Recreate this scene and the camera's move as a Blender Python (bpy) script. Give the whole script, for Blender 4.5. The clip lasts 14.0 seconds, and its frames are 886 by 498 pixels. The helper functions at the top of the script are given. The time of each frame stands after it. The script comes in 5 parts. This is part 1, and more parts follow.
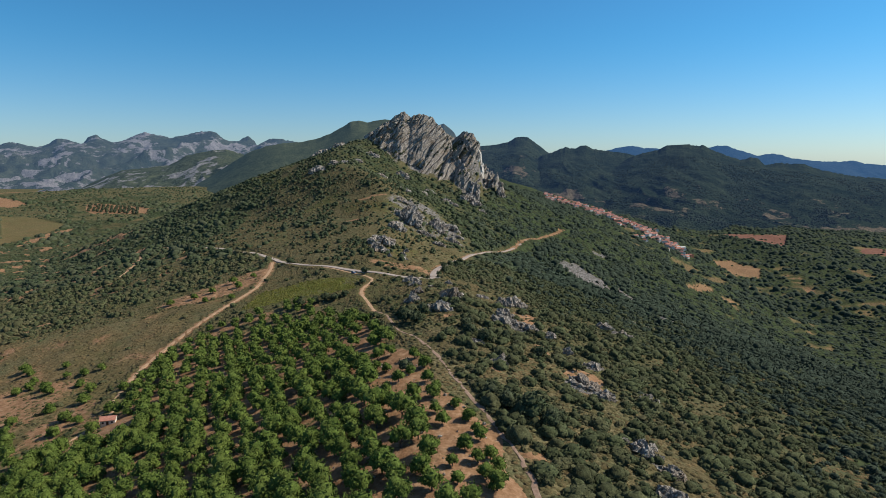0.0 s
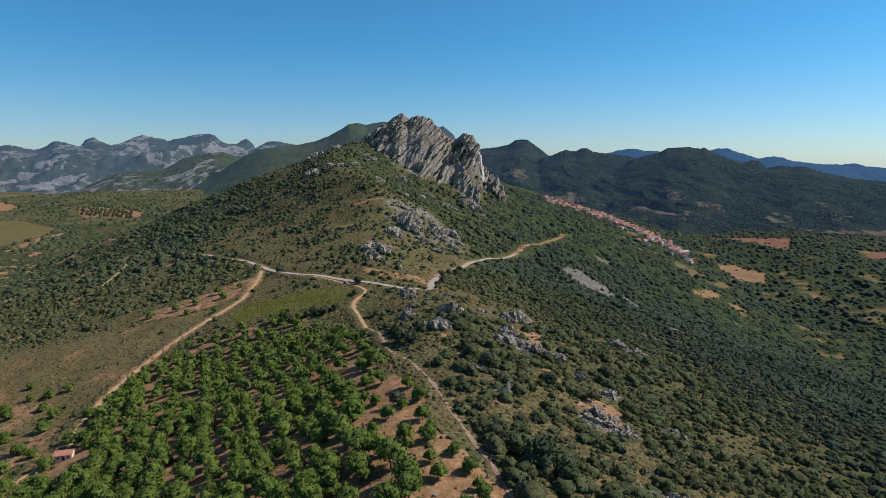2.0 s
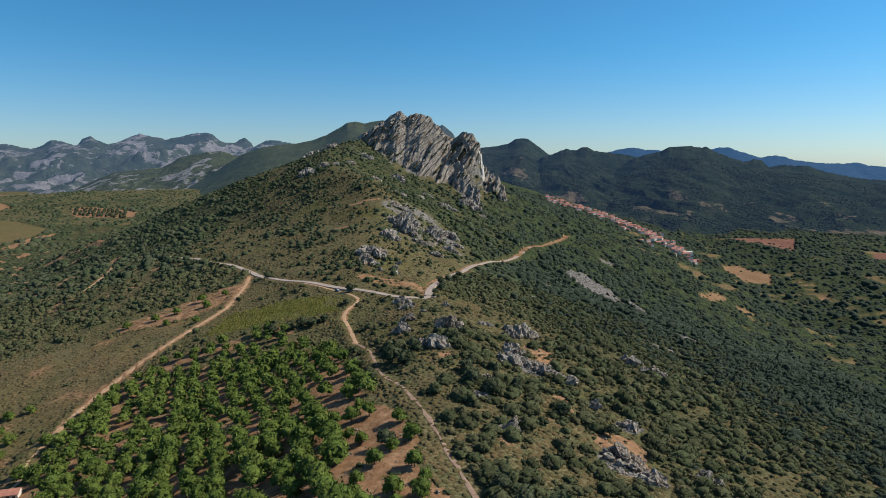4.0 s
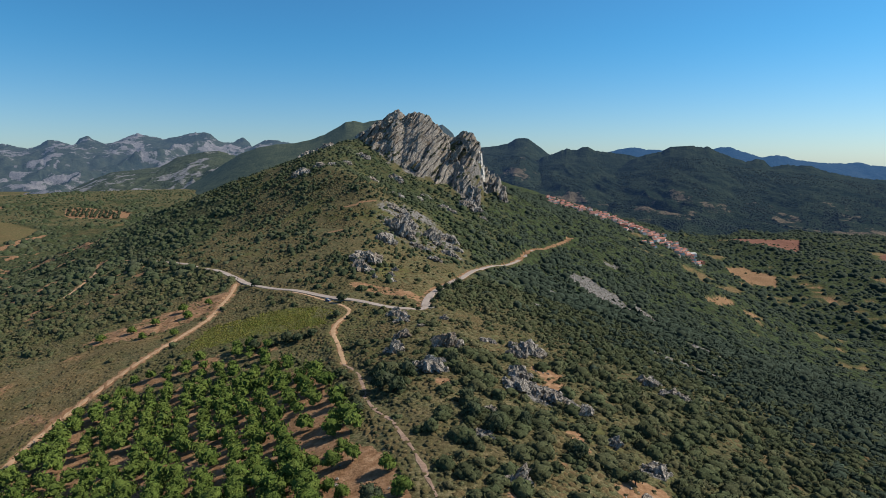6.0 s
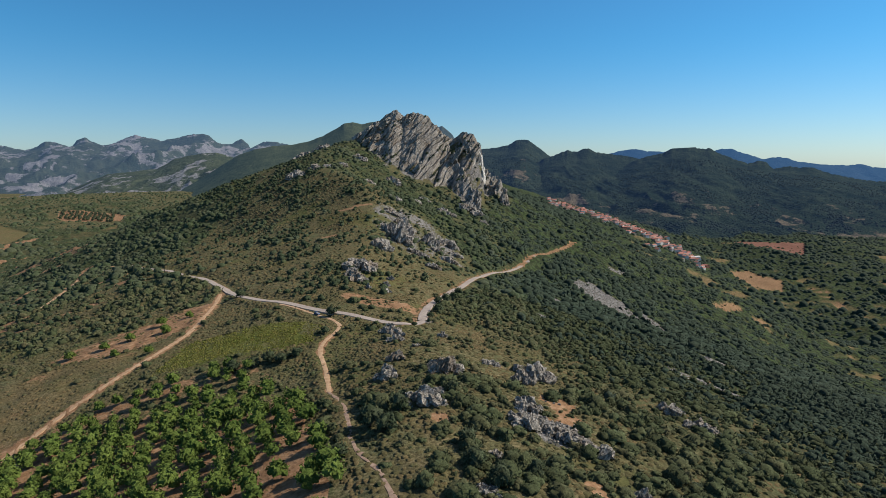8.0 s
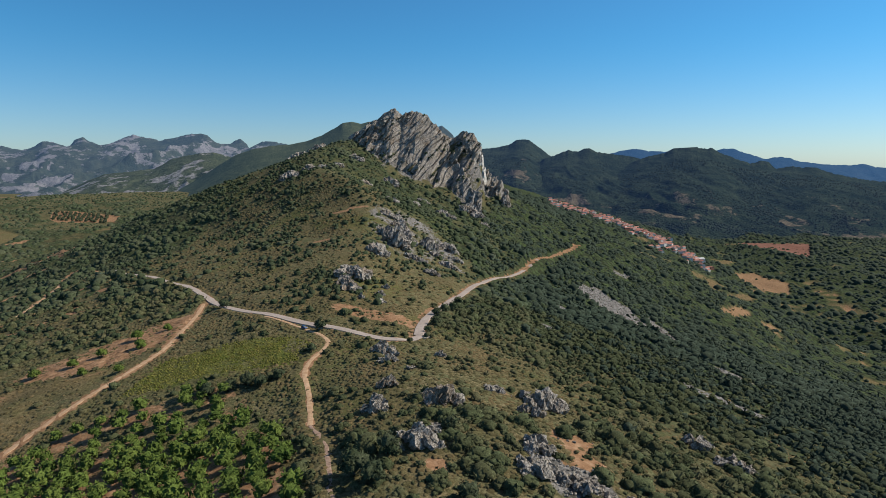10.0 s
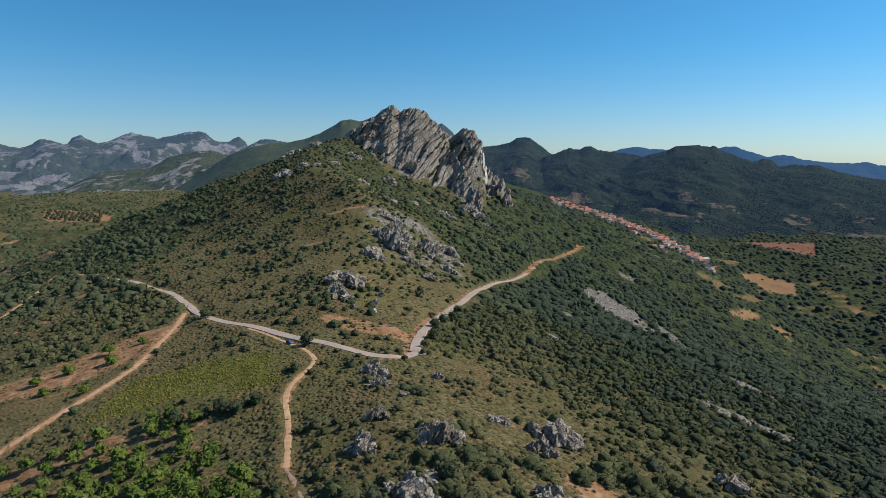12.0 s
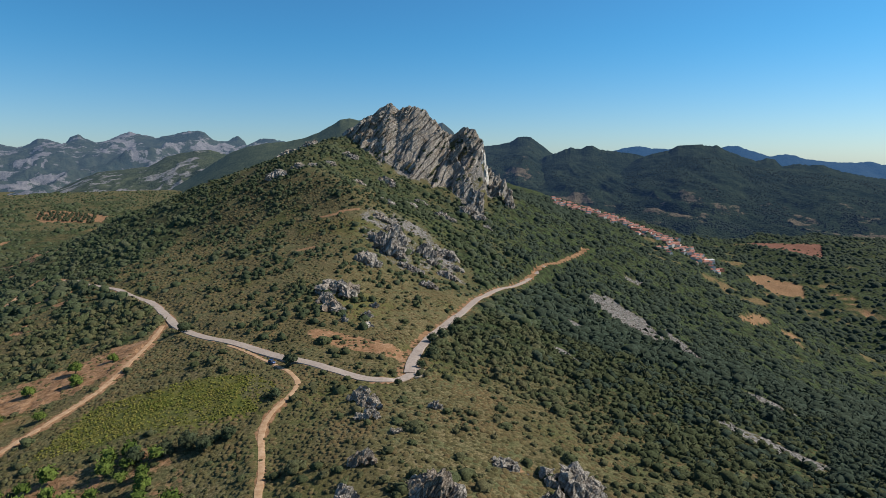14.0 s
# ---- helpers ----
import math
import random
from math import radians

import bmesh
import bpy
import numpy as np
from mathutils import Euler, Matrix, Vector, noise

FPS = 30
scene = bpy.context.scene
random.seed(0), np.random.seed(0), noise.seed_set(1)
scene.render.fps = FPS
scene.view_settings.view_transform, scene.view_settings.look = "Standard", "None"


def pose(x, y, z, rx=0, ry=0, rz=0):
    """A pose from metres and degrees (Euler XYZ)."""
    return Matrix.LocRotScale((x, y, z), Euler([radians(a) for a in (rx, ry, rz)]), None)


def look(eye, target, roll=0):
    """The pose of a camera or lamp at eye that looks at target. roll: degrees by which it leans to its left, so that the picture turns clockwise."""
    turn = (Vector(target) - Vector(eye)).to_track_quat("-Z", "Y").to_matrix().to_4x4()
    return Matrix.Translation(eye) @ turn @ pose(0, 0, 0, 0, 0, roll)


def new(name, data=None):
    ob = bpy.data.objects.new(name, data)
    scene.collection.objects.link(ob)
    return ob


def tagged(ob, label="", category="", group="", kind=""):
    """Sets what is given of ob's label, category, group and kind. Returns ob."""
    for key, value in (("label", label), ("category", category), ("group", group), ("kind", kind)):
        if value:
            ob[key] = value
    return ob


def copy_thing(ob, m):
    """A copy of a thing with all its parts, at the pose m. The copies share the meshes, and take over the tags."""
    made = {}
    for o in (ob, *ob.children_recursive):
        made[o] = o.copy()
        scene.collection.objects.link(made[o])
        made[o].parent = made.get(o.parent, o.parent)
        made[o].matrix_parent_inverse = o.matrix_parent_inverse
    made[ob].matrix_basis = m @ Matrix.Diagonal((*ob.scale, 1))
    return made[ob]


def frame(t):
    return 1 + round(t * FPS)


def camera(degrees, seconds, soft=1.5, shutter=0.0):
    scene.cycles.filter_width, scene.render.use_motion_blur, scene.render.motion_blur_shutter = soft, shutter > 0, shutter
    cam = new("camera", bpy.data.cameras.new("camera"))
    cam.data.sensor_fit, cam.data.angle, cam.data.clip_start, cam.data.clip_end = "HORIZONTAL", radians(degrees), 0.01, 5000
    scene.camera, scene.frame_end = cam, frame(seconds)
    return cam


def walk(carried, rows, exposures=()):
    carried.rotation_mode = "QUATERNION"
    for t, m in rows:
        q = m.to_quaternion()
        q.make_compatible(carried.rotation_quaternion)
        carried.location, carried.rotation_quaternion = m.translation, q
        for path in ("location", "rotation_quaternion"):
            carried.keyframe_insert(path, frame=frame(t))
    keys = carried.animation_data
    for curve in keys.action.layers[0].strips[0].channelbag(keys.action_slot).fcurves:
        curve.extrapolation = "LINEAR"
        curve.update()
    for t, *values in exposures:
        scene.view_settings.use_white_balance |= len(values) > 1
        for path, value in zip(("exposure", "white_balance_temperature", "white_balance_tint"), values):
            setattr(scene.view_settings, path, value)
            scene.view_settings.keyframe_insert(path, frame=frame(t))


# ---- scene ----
cam = camera(73.28, 14.0, 0.8)
PATH = [
    (0, (-0.00, 0.00, 100.00), (81.409, 0.0, 1.848)),
    (0.5, (-0.01, 7.24, 99.98), (81.498, 0.0, 1.839)),
    (1, (-0.02, 14.47, 99.97), (81.576, 0.0, 1.829)),
    (1.5, (-0.02, 21.69, 99.96), (81.638, 0.0, 1.820)),
    (2, (-0.03, 28.91, 99.96), (81.669, 0.0, 1.811)),
    (2.5, (-0.04, 36.13, 99.97), (81.689, 0.0, 1.802)),
    (3, (-0.05, 43.34, 99.98), (81.659, 0.0, 1.794)),
    (5.5, (-0.09, 79.29, 100.13), (81.539, 0.0, 1.759)),
    (6, (-0.09, 86.46, 100.18), (81.568, 0.0, 1.754)),
    (6.5, (-0.10, 93.62, 100.24), (81.608, 0.0, 1.750)),
    (7, (-0.10, 100.78, 100.30), (81.656, 0.0, 1.746)),
    (7.5, (-0.10, 107.92, 100.37), (81.689, 0.0, 1.744)),
    (8, (-0.10, 115.06, 100.45), (81.728, 0.0, 1.742)),
    (10.5, (-0.09, 150.62, 100.92), (81.704, 0.0, 1.749)),
    (11, (-0.08, 157.71, 101.03), (81.643, 0.0, 1.754)),
    (11.5, (-0.08, 164.78, 101.15), (81.585, 0.0, 1.760)),
    (12, (-0.06, 171.85, 101.27), (81.524, 0.0, 1.768)),
    (12.5, (-0.05, 178.90, 101.41), (81.471, 0.0, 1.777)),
    (13, (-0.04, 185.94, 101.54), (81.446, 0.0, 1.788)),
    (13.5, (-0.02, 192.98, 101.69), (81.463, 0.0, 1.800)),
    (14, (0.00, 200.00, 101.84), (81.470, 0.0, 1.813)),
]
walk(cam, [(t, pose(*eye, *turn)) for t, eye, turn in PATH], [(0, 0.2, 6350, 8), (14, 0.2, 6350, 8)])

# ---- daylight ----
SUN_EL, SUN_AZ = radians(41), radians(74)          # azimuth from +y towards +x
world = bpy.data.worlds.new("world")
scene.world = world
world.use_nodes = True
wn = world.node_tree.nodes
sky = wn.new("ShaderNodeTexSky")
sky.sky_type, sky.sun_disc = "NISHITA", False
sky.sun_elevation, sky.sun_rotation = SUN_EL, SUN_AZ
sky.altitude, sky.air_density, sky.dust_density, sky.ozone_density = 900, 1.0, 0.5, 2.0
wn["Background"].inputs["Strength"].default_value = 0.095
tone = wn.new("ShaderNodeMix")
tone.data_type, tone.blend_type = "RGBA", "MULTIPLY"
tone.inputs[0].default_value = 1.0
# tint all round: pale horizon, bluest low down, the unseen zenith brightened as fill
way_up = wn.new("ShaderNodeTexCoord")
height = wn.new("ShaderNodeSeparateXYZ")
clear = wn.new("ShaderNodeValToRGB")
clear.color_ramp.interpolation = "EASE"
for e, (p, c) in zip([clear.color_ramp.elements[0], clear.color_ramp.elements[1], clear.color_ramp.elements.new(0.5)], ((0.0, (0.62, 0.78, 0.97, 1)), (1.0, (0.7, 0.97, 1.14, 1)), (0.2, (0.33, 0.81, 1.06, 1)))):
    e.position, e.color = p, c
world.node_tree.links.new(way_up.outputs["Generated"], height.inputs[0])
world.node_tree.links.new(height.outputs[2], clear.inputs[0])
world.node_tree.links.new(clear.outputs[0], tone.inputs[7])
world.node_tree.links.new(sky.outputs["Color"], tone.inputs[6])
world.node_tree.links.new(tone.outputs[2], wn["Background"].inputs["Color"])
sun = new("sun", bpy.data.lights.new("sun", "SUN"))
sun.data.energy, sun.data.angle, sun.data.color = 4.6, radians(0.53), (1.0, 0.9, 0.76)
sun.matrix_world = look((0, 0, 500), (-math.sin(SUN_AZ) * math.cos(SUN_EL), -math.cos(SUN_AZ) * math.cos(SUN_EL), 500 - math.sin(SUN_EL)))


# ---- materials ----
class Mat:
    """A node material with short calls for its nodes."""

    def __init__(self, name, rough=0.9, spec=0.2):
        self.m = bpy.data.materials.new(name)
        self.m.use_nodes = True
        self.t = self.m.node_tree
        self.b = self.t.nodes["Principled BSDF"]
        self.b.inputs["Roughness"].default_value = rough
        self.b.inputs["Specular IOR Level"].default_value = spec
        self.geo = self.t.nodes.new("ShaderNodeNewGeometry")

    def put(self, socket, value):
        if isinstance(value, bpy.types.NodeSocket):
            self.t.links.new(value, socket)
        elif isinstance(value, tuple) and len(value) == 3 and socket.type == "RGBA":
            socket.default_value = (*value, 1)
        else:
            socket.default_value = value

    def noise(self, scale, detail=4, rough=0.55, at=None, warp=0.0):
        n = self.t.nodes.new("ShaderNodeTexNoise")
        n.inputs["Scale"].default_value, n.inputs["Detail"].default_value, n.inputs["Roughness"].default_value = scale, detail, rough
        n.inputs["Distortion"].default_value = warp
        self.put(n.inputs["Vector"], at or self.geo.outputs["Position"])
        return n.outputs["Fac"]

    def cells(self, scale, out="Distance", at=None):
        n = self.t.nodes.new("ShaderNodeTexVoronoi")
        n.inputs["Scale"].default_value = scale
        self.put(n.inputs["Vector"], at or self.geo.outputs["Position"])
        return n.outputs[out]

    def ramp(self, fac, *stops):
        n = self.t.nodes.new("ShaderNodeValToRGB")
        while len(n.color_ramp.elements) < len(stops):
            n.color_ramp.elements.new(0.5)
        for e, (p, c) in zip(n.color_ramp.elements, stops):
            e.position, e.color = p, (*c, 1) if isinstance(c, tuple) else (c, c, c, 1)
        self.put(n.inputs["Fac"], fac)
        return n.outputs["Color"]

    def mix(self, fac, a, b, how="MIX"):
        n = self.t.nodes.new("ShaderNodeMix")
        n.data_type, n.blend_type = "RGBA", how
        for key, v in ((0, fac), (6, a), (7, b)):
            self.put(n.inputs[key], v)
        return n.outputs[2]

    def math(self, how, a, b=0.5):
        n = self.t.nodes.new("ShaderNodeMath")
        n.operation = how
        self.put(n.inputs[0], a)
        self.put(n.inputs[1], b)
        return n.outputs[0]

    def attr(self, name, out="Color"):
        n = self.t.nodes.new("ShaderNodeAttribute")
        n.attribute_name = name
        return n.outputs[out]

    def split(self, colour):
        n = self.t.nodes.new("ShaderNodeSeparateColor")
        self.put(n.inputs[0], colour)
        return n.outputs

    def stretched(self, x, y, z, rx=0.0, ry=0.0, rz=0.0):
        turn = self.t.nodes.new("ShaderNodeMapping")
        turn.inputs["Rotation"].default_value = (rx, ry, rz)
        self.put(turn.inputs["Vector"], self.geo.outputs["Position"])
        n = self.t.nodes.new("ShaderNodeMapping")
        n.inputs["Scale"].default_value = (x, y, z)
        self.put(n.inputs["Vector"], turn.outputs[0])
        return n.outputs[0]

    def bump(self, height, strength=0.5, distance=0.3, lift=0.0):
        n = self.t.nodes.new("ShaderNodeBump")
        if lift:
            up = self.t.nodes.new("ShaderNodeVectorMath")
            up.operation, up.inputs[1].default_value = "ADD", (0, 0, lift)
            self.put(up.inputs[0], self.geo.outputs["Normal"])
            even = self.t.nodes.new("ShaderNodeVectorMath")
            even.operation = "NORMALIZE"
            self.put(even.inputs[0], up.outputs[0])
            self.put(n.inputs["Normal"], even.outputs[0])
        n.inputs["Strength"].default_value, n.inputs["Distance"].default_value = strength, distance
        self.put(n.inputs["Height"], height)
        self.put(self.b.inputs["Normal"], n.outputs[0])

    def done(self, colour):
        self.put(self.b.inputs["Base Color"], colour)
        return self.m


def ground_material():
    k = Mat("ground", 0.97, 0.04)
    cover = k.split(k.attr("cover"))          # red: bare soil, green: fern and grass, blue: stones
    extra = k.split(k.attr("extra"))          # red: woodland, green: red earth, blue: dry grass
    fine, mid, wide = k.noise(0.9, 5, 0.65), k.noise(0.16, 4, 0.6), k.noise(0.02, 4, 0.55)
    heath = k.ramp(fine, (0.36, (0.056, 0.047, 0.024)), (0.5, (0.13, 0.109, 0.054)), (0.63, (0.215, 0.174, 0.096)))
    green = k.ramp(fine, (0.36, (0.042, 0.048, 0.023)), (0.5, (0.09, 0.098, 0.046)), (0.64, (0.145, 0.146, 0.072)))
    col = k.mix(k.ramp(mid, (0.42, 0.0), (0.66, 1.0)), heath, green)
    col = k.mix(k.math("MULTIPLY", k.ramp(wide, (0.45, 0.0), (0.65, 1.0)), 0.5), col, (0.1, 0.075, 0.038))
    fern = k.ramp(k.noise(0.5, 5, 0.7), (0.3, (0.05, 0.07, 0.012)), (0.55, (0.11, 0.125, 0.022)), (0.75, (0.17, 0.155, 0.04)))
    col = k.mix(cover[1], col, fern)
    dry = k.ramp(k.noise(0.3, 5, 0.7), (0.3, (0.09, 0.065, 0.03)), (0.5, (0.16, 0.115, 0.055)), (0.7, (0.24, 0.18, 0.1)))
    col = k.mix(extra[2], col, dry)
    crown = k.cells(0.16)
    # light crown tops and shaded gaps painted into the wood's ground colour
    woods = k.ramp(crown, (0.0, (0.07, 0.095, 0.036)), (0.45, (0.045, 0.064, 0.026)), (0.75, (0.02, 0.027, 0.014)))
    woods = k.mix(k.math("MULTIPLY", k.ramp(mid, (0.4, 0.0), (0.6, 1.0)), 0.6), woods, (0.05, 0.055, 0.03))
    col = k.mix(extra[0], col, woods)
    soil = k.ramp(k.noise(0.35, 6, 0.7), (0.28, (0.15, 0.08, 0.042)), (0.5, (0.27, 0.155, 0.085)), (0.72, (0.4, 0.26, 0.16)))
    edge = k.ramp(k.math("ADD", cover[0], k.math("MULTIPLY", k.math("SUBTRACT", k.noise(0.45, 5, 0.7), 0.5), 0.9)), (0.42, 0.0), (0.58, 1.0))
    col = k.mix(edge, col, soil)
    red = k.ramp(k.noise(0.12, 5, 0.7), (0.3, (0.14, 0.065, 0.045)), (0.7, (0.24, 0.12, 0.085)))
    col = k.mix(k.ramp(k.math("ADD", extra[1], k.math("MULTIPLY", k.math("SUBTRACT", k.noise(0.1, 4), 0.5), 0.6)), (0.45, 0.0), (0.55, 1.0)), col, red)
    stone = k.ramp(k.cells(0.9, "Color"), (0.15, (0.06, 0.057, 0.05)), (0.5, (0.15, 0.14, 0.13)), (0.85, (0.27, 0.25, 0.235)))
    sedge = k.ramp(k.math("ADD", cover[2], k.math("MULTIPLY", k.math("SUBTRACT", k.noise(0.3, 5, 0.7), 0.5), 0.9)), (0.42, 0.0), (0.58, 1.0))
    col = k.mix(sedge, col, stone)
    h = k.math("ADD", k.math("MULTIPLY", fine, 0.6), k.math("ADD", mid, k.math("MULTIPLY", k.math("MULTIPLY", crown, extra[0]), -2.5)))
    k.bump(h, 0.6, 1.0)
    return k.done(col)


def foliage_material(name, dark, light, other, grain=1.0, lift=0.6):
    k = Mat(name, 0.85, 0.05)
    tint = k.split(k.attr("tint"))
    col = k.mix(tint[0], dark, light)
    col = k.mix(k.math("MULTIPLY", tint[1], 0.85), col, other)
    leaf = k.noise(2.2, 5, 0.75)
    col = k.mix(0.8 * grain, col, k.ramp(k.noise(0.55, 3, 0.6), (0.35, 0.65), (0.65, 1.3)), "MULTIPLY")
    col = k.mix(0.75 * grain, col, k.ramp(leaf, (0.32, 0.38), (0.5, 0.95), (0.68, 1.6)), "MULTIPLY")
    k.bump(leaf, 0.45, 0.4, lift)
    return k.done(col)


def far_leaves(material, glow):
    """Puts the air's blue haze on the far backdrop's trees as leaf emission."""
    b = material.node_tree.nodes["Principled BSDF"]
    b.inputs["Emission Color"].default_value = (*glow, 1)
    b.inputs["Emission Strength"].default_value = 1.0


def rock_material(name, lo, mid, hi, lichen=0.35, band=0.12):
    k = Mat(name, 0.92, 0.06)
    strata = k.noise(1.0, 5, 0.65, k.stretched(band * 3.5, band * 0.8, band * 0.7, 0, -0.62, 0))
    grain = k.noise(0.8, 6, 0.7)
    wide = k.noise(0.06, 4, 0.6)
    f = k.math("ADD", k.math("MULTIPLY", strata, 0.6), k.math("MULTIPLY", grain, 0.4))
    col = k.ramp(f, (0.36, lo), (0.5, mid), (0.62, hi))
    col = k.mix(k.math("MULTIPLY", k.ramp(wide, (0.5, 0.0), (0.7, 1.0)), 0.55), col, (0.2, 0.13, 0.075))
    crack = k.t.nodes.new("ShaderNodeTexVoronoi")
    crack.feature, crack.inputs["Scale"].default_value = "DISTANCE_TO_EDGE", 1.0
    k.put(crack.inputs["Vector"], k.stretched(band * 4, band * 2.4, band * 1.2, 0, -0.55, 0.2))
    split = k.ramp(crack.outputs["Distance"], (0.0, 0.3), (0.09, 1.0))
    col = k.mix(0.65, col, split, "MULTIPLY")
    f = k.math("ADD", f, k.math("MULTIPLY", split, 0.35))
    col = k.mix(k.math("MULTIPLY", k.ramp(k.noise(0.35, 5, 0.7), (0.56, 0.0), (0.66, 1.0)), lichen), col, (0.045, 0.05, 0.03))
    k.bump(f, 1.0, 1.6)
    return k.done(col)


def earth_material(name, lo, mid, hi, scale=0.5, rough=0.95):
    k = Mat(name, rough, 0.15)
    n = k.noise(scale, 6, 0.7)
    col = k.ramp(n, (0.28, lo), (0.5, mid), (0.72, hi))
    col = k.mix(k.math("MULTIPLY", k.ramp(k.noise(0.07, 3), (0.4, 0.0), (0.65, 1.0)), 0.35), col, lo)
    k.bump(n, 0.5, 0.25)
    return k.done(col)


def mountain_material(name, wood, wood2, stone, stone2, rocky, haze, dense=0.8):
    """Far woods, heath and bare rock; extra red carries how rocky the slope is."""
    k = Mat(name, 1.0, 0.0)
    rock = k.attr("rocky", "Fac")
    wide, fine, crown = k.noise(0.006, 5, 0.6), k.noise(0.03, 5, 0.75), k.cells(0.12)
    col = k.mix(k.ramp(k.math("ADD", k.math("MULTIPLY", wide, 0.4), k.math("MULTIPLY", fine, 0.6)), (0.4, 0.0), (0.6, 1.0)), wood, wood2)
    st = k.mix(k.ramp(fine, (0.35, 0.0), (0.65, 1.0)), stone, stone2)
    m = k.ramp(k.math("ADD", rock, k.math("MULTIPLY", k.math("SUBTRACT", k.noise(0.011, 7, 0.72), 0.5), 2.6)), (0.5 - 0.2 * rocky, 0.0), (0.62 - 0.2 * rocky, 1.0))
    col = k.mix(m, col, st)
    # crown tops lightened and the gaps between them shaded in the colour
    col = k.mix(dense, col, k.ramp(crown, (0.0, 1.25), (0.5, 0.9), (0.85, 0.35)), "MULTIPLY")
    k.bump(k.math("SUBTRACT", fine, k.math("MULTIPLY", crown, 0.7)), 0.8, 9 * dense)
    # air haze painted as emission, growing along y with distance
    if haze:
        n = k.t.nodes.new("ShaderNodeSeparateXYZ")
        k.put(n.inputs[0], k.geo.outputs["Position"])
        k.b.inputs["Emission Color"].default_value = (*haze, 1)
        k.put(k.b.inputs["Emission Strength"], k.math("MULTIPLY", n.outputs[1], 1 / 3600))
    return k.done(col)


def plain(name, colour, rough=0.8, metal=0.0, spec=0.3, wear=0.25, scale=3.0):
    k = Mat(name, rough, spec)
    k.b.inputs["Metallic"].default_value = metal
    dark = tuple(c * (1 - wear) for c in colour)
    return k.done(k.mix(k.ramp(k.noise(scale, 5, 0.65), (0.35, 0.0), (0.65, 1.0)), dark, colour))


GROUND = ground_material()
SHRUB = foliage_material("shrub_leaves", (0.046, 0.055, 0.026), (0.074, 0.087, 0.041), (0.102, 0.092, 0.048))
OAK = foliage_material("oak_leaves", (0.037, 0.05, 0.026), (0.06, 0.078, 0.039), (0.077, 0.085, 0.05))
CHESTNUT = foliage_material("chestnut_leaves", (0.054, 0.084, 0.018), (0.098, 0.138, 0.03), (0.126, 0.158, 0.038))
OLIVE = foliage_material("olive_leaves", (0.034, 0.044, 0.024), (0.06, 0.074, 0.04), (0.08, 0.092, 0.055))
HEATH = foliage_material("heath_twigs", (0.068, 0.062, 0.028), (0.112, 0.1, 0.046), (0.152, 0.108, 0.053), 0.8, 1.4)
# bluish leaf colour carries the air haze of the eastern valley side
HAZED_OAK = foliage_material("hazed_oak_leaves", (0.032, 0.046, 0.031), (0.052, 0.069, 0.045), (0.07, 0.081, 0.055))
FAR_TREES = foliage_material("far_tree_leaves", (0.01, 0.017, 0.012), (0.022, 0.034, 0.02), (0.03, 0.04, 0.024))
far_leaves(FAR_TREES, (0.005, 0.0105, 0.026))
VINE = foliage_material("vine_leaves", (0.085, 0.1, 0.02), (0.145, 0.155, 0.03), (0.18, 0.155, 0.045))
ROCK = rock_material("quartzite", (0.16, 0.142, 0.12), (0.37, 0.332, 0.285), (0.54, 0.488, 0.425), 0.35, 0.35)
CRAG = rock_material("crag_rock", (0.125, 0.112, 0.098), (0.3, 0.27, 0.236), (0.48, 0.435, 0.385), 0.3, 0.1)
CHALKY = rock_material("pale_rock", (0.5, 0.47, 0.42), (0.62, 0.59, 0.54), (0.72, 0.7, 0.66), 0.0, 0.1)
ASPHALT = earth_material("worn_asphalt", (0.26, 0.21, 0.18), (0.37, 0.305, 0.26), (0.45, 0.375, 0.32), 0.6)
DIRT = earth_material("track_earth", (0.28, 0.165, 0.09), (0.44, 0.285, 0.17), (0.54, 0.38, 0.25), 0.5)
RED_DIRT = earth_material("path_earth", (0.17, 0.11, 0.08), (0.3, 0.205, 0.15), (0.42, 0.31, 0.235), 0.6)
BARK = earth_material("bark", (0.05, 0.042, 0.034), (0.11, 0.095, 0.08), (0.17, 0.15, 0.13), 6)


# ---- land form ----
def lattice(ix, iy, seed):
    """Repeatable random numbers 0..1 on a whole-number lattice."""
    h = (ix * 374761393 + iy * 668265263 + seed * 974711) & 0x7FFFFFFF
    h = ((h ^ (h >> 13)) * 1274126177) & 0x7FFFFFFF
    return ((h ^ (h >> 16)) & 0xFFFF) / 65535.0


def vnoise(x, y, seed=0):
    """Smooth value noise -1..1."""
    ix, iy = np.floor(x).astype(np.int64), np.floor(y).astype(np.int64)
    fx, fy = x - ix, y - iy
    fx, fy = fx * fx * fx * (fx * (fx * 6 - 15) + 10), fy * fy * fy * (fy * (fy * 6 - 15) + 10)
    a, b = lattice(ix, iy, seed), lattice(ix + 1, iy, seed)
    c, d = lattice(ix, iy + 1, seed), lattice(ix + 1, iy + 1, seed)
    return 2 * ((a + (b - a) * fx) * (1 - fy) + (c + (d - c) * fx) * fy) - 1


def fbm(x, y, octaves=4, seed=0, gain=0.5):
    total, amp, norm = 0.0, 1.0, 0.0
    for k in range(octaves):
        c, s = math.cos(0.7 * k), math.sin(0.7 * k)
        total = total + amp * vnoise((x * c - y * s) * 2.03 ** k, (x * s + y * c) * 2.03 ** k, seed + 17 * k)
        norm, amp = norm + amp, amp * gain
    return total / norm


def smax(a, b, k):
    """The larger of two heights, with the seam rounded over about k metres."""
    h = np.maximum(k - np.abs(a - b), 0) / k
    return np.maximum(a, b) + h * h * k * 0.25


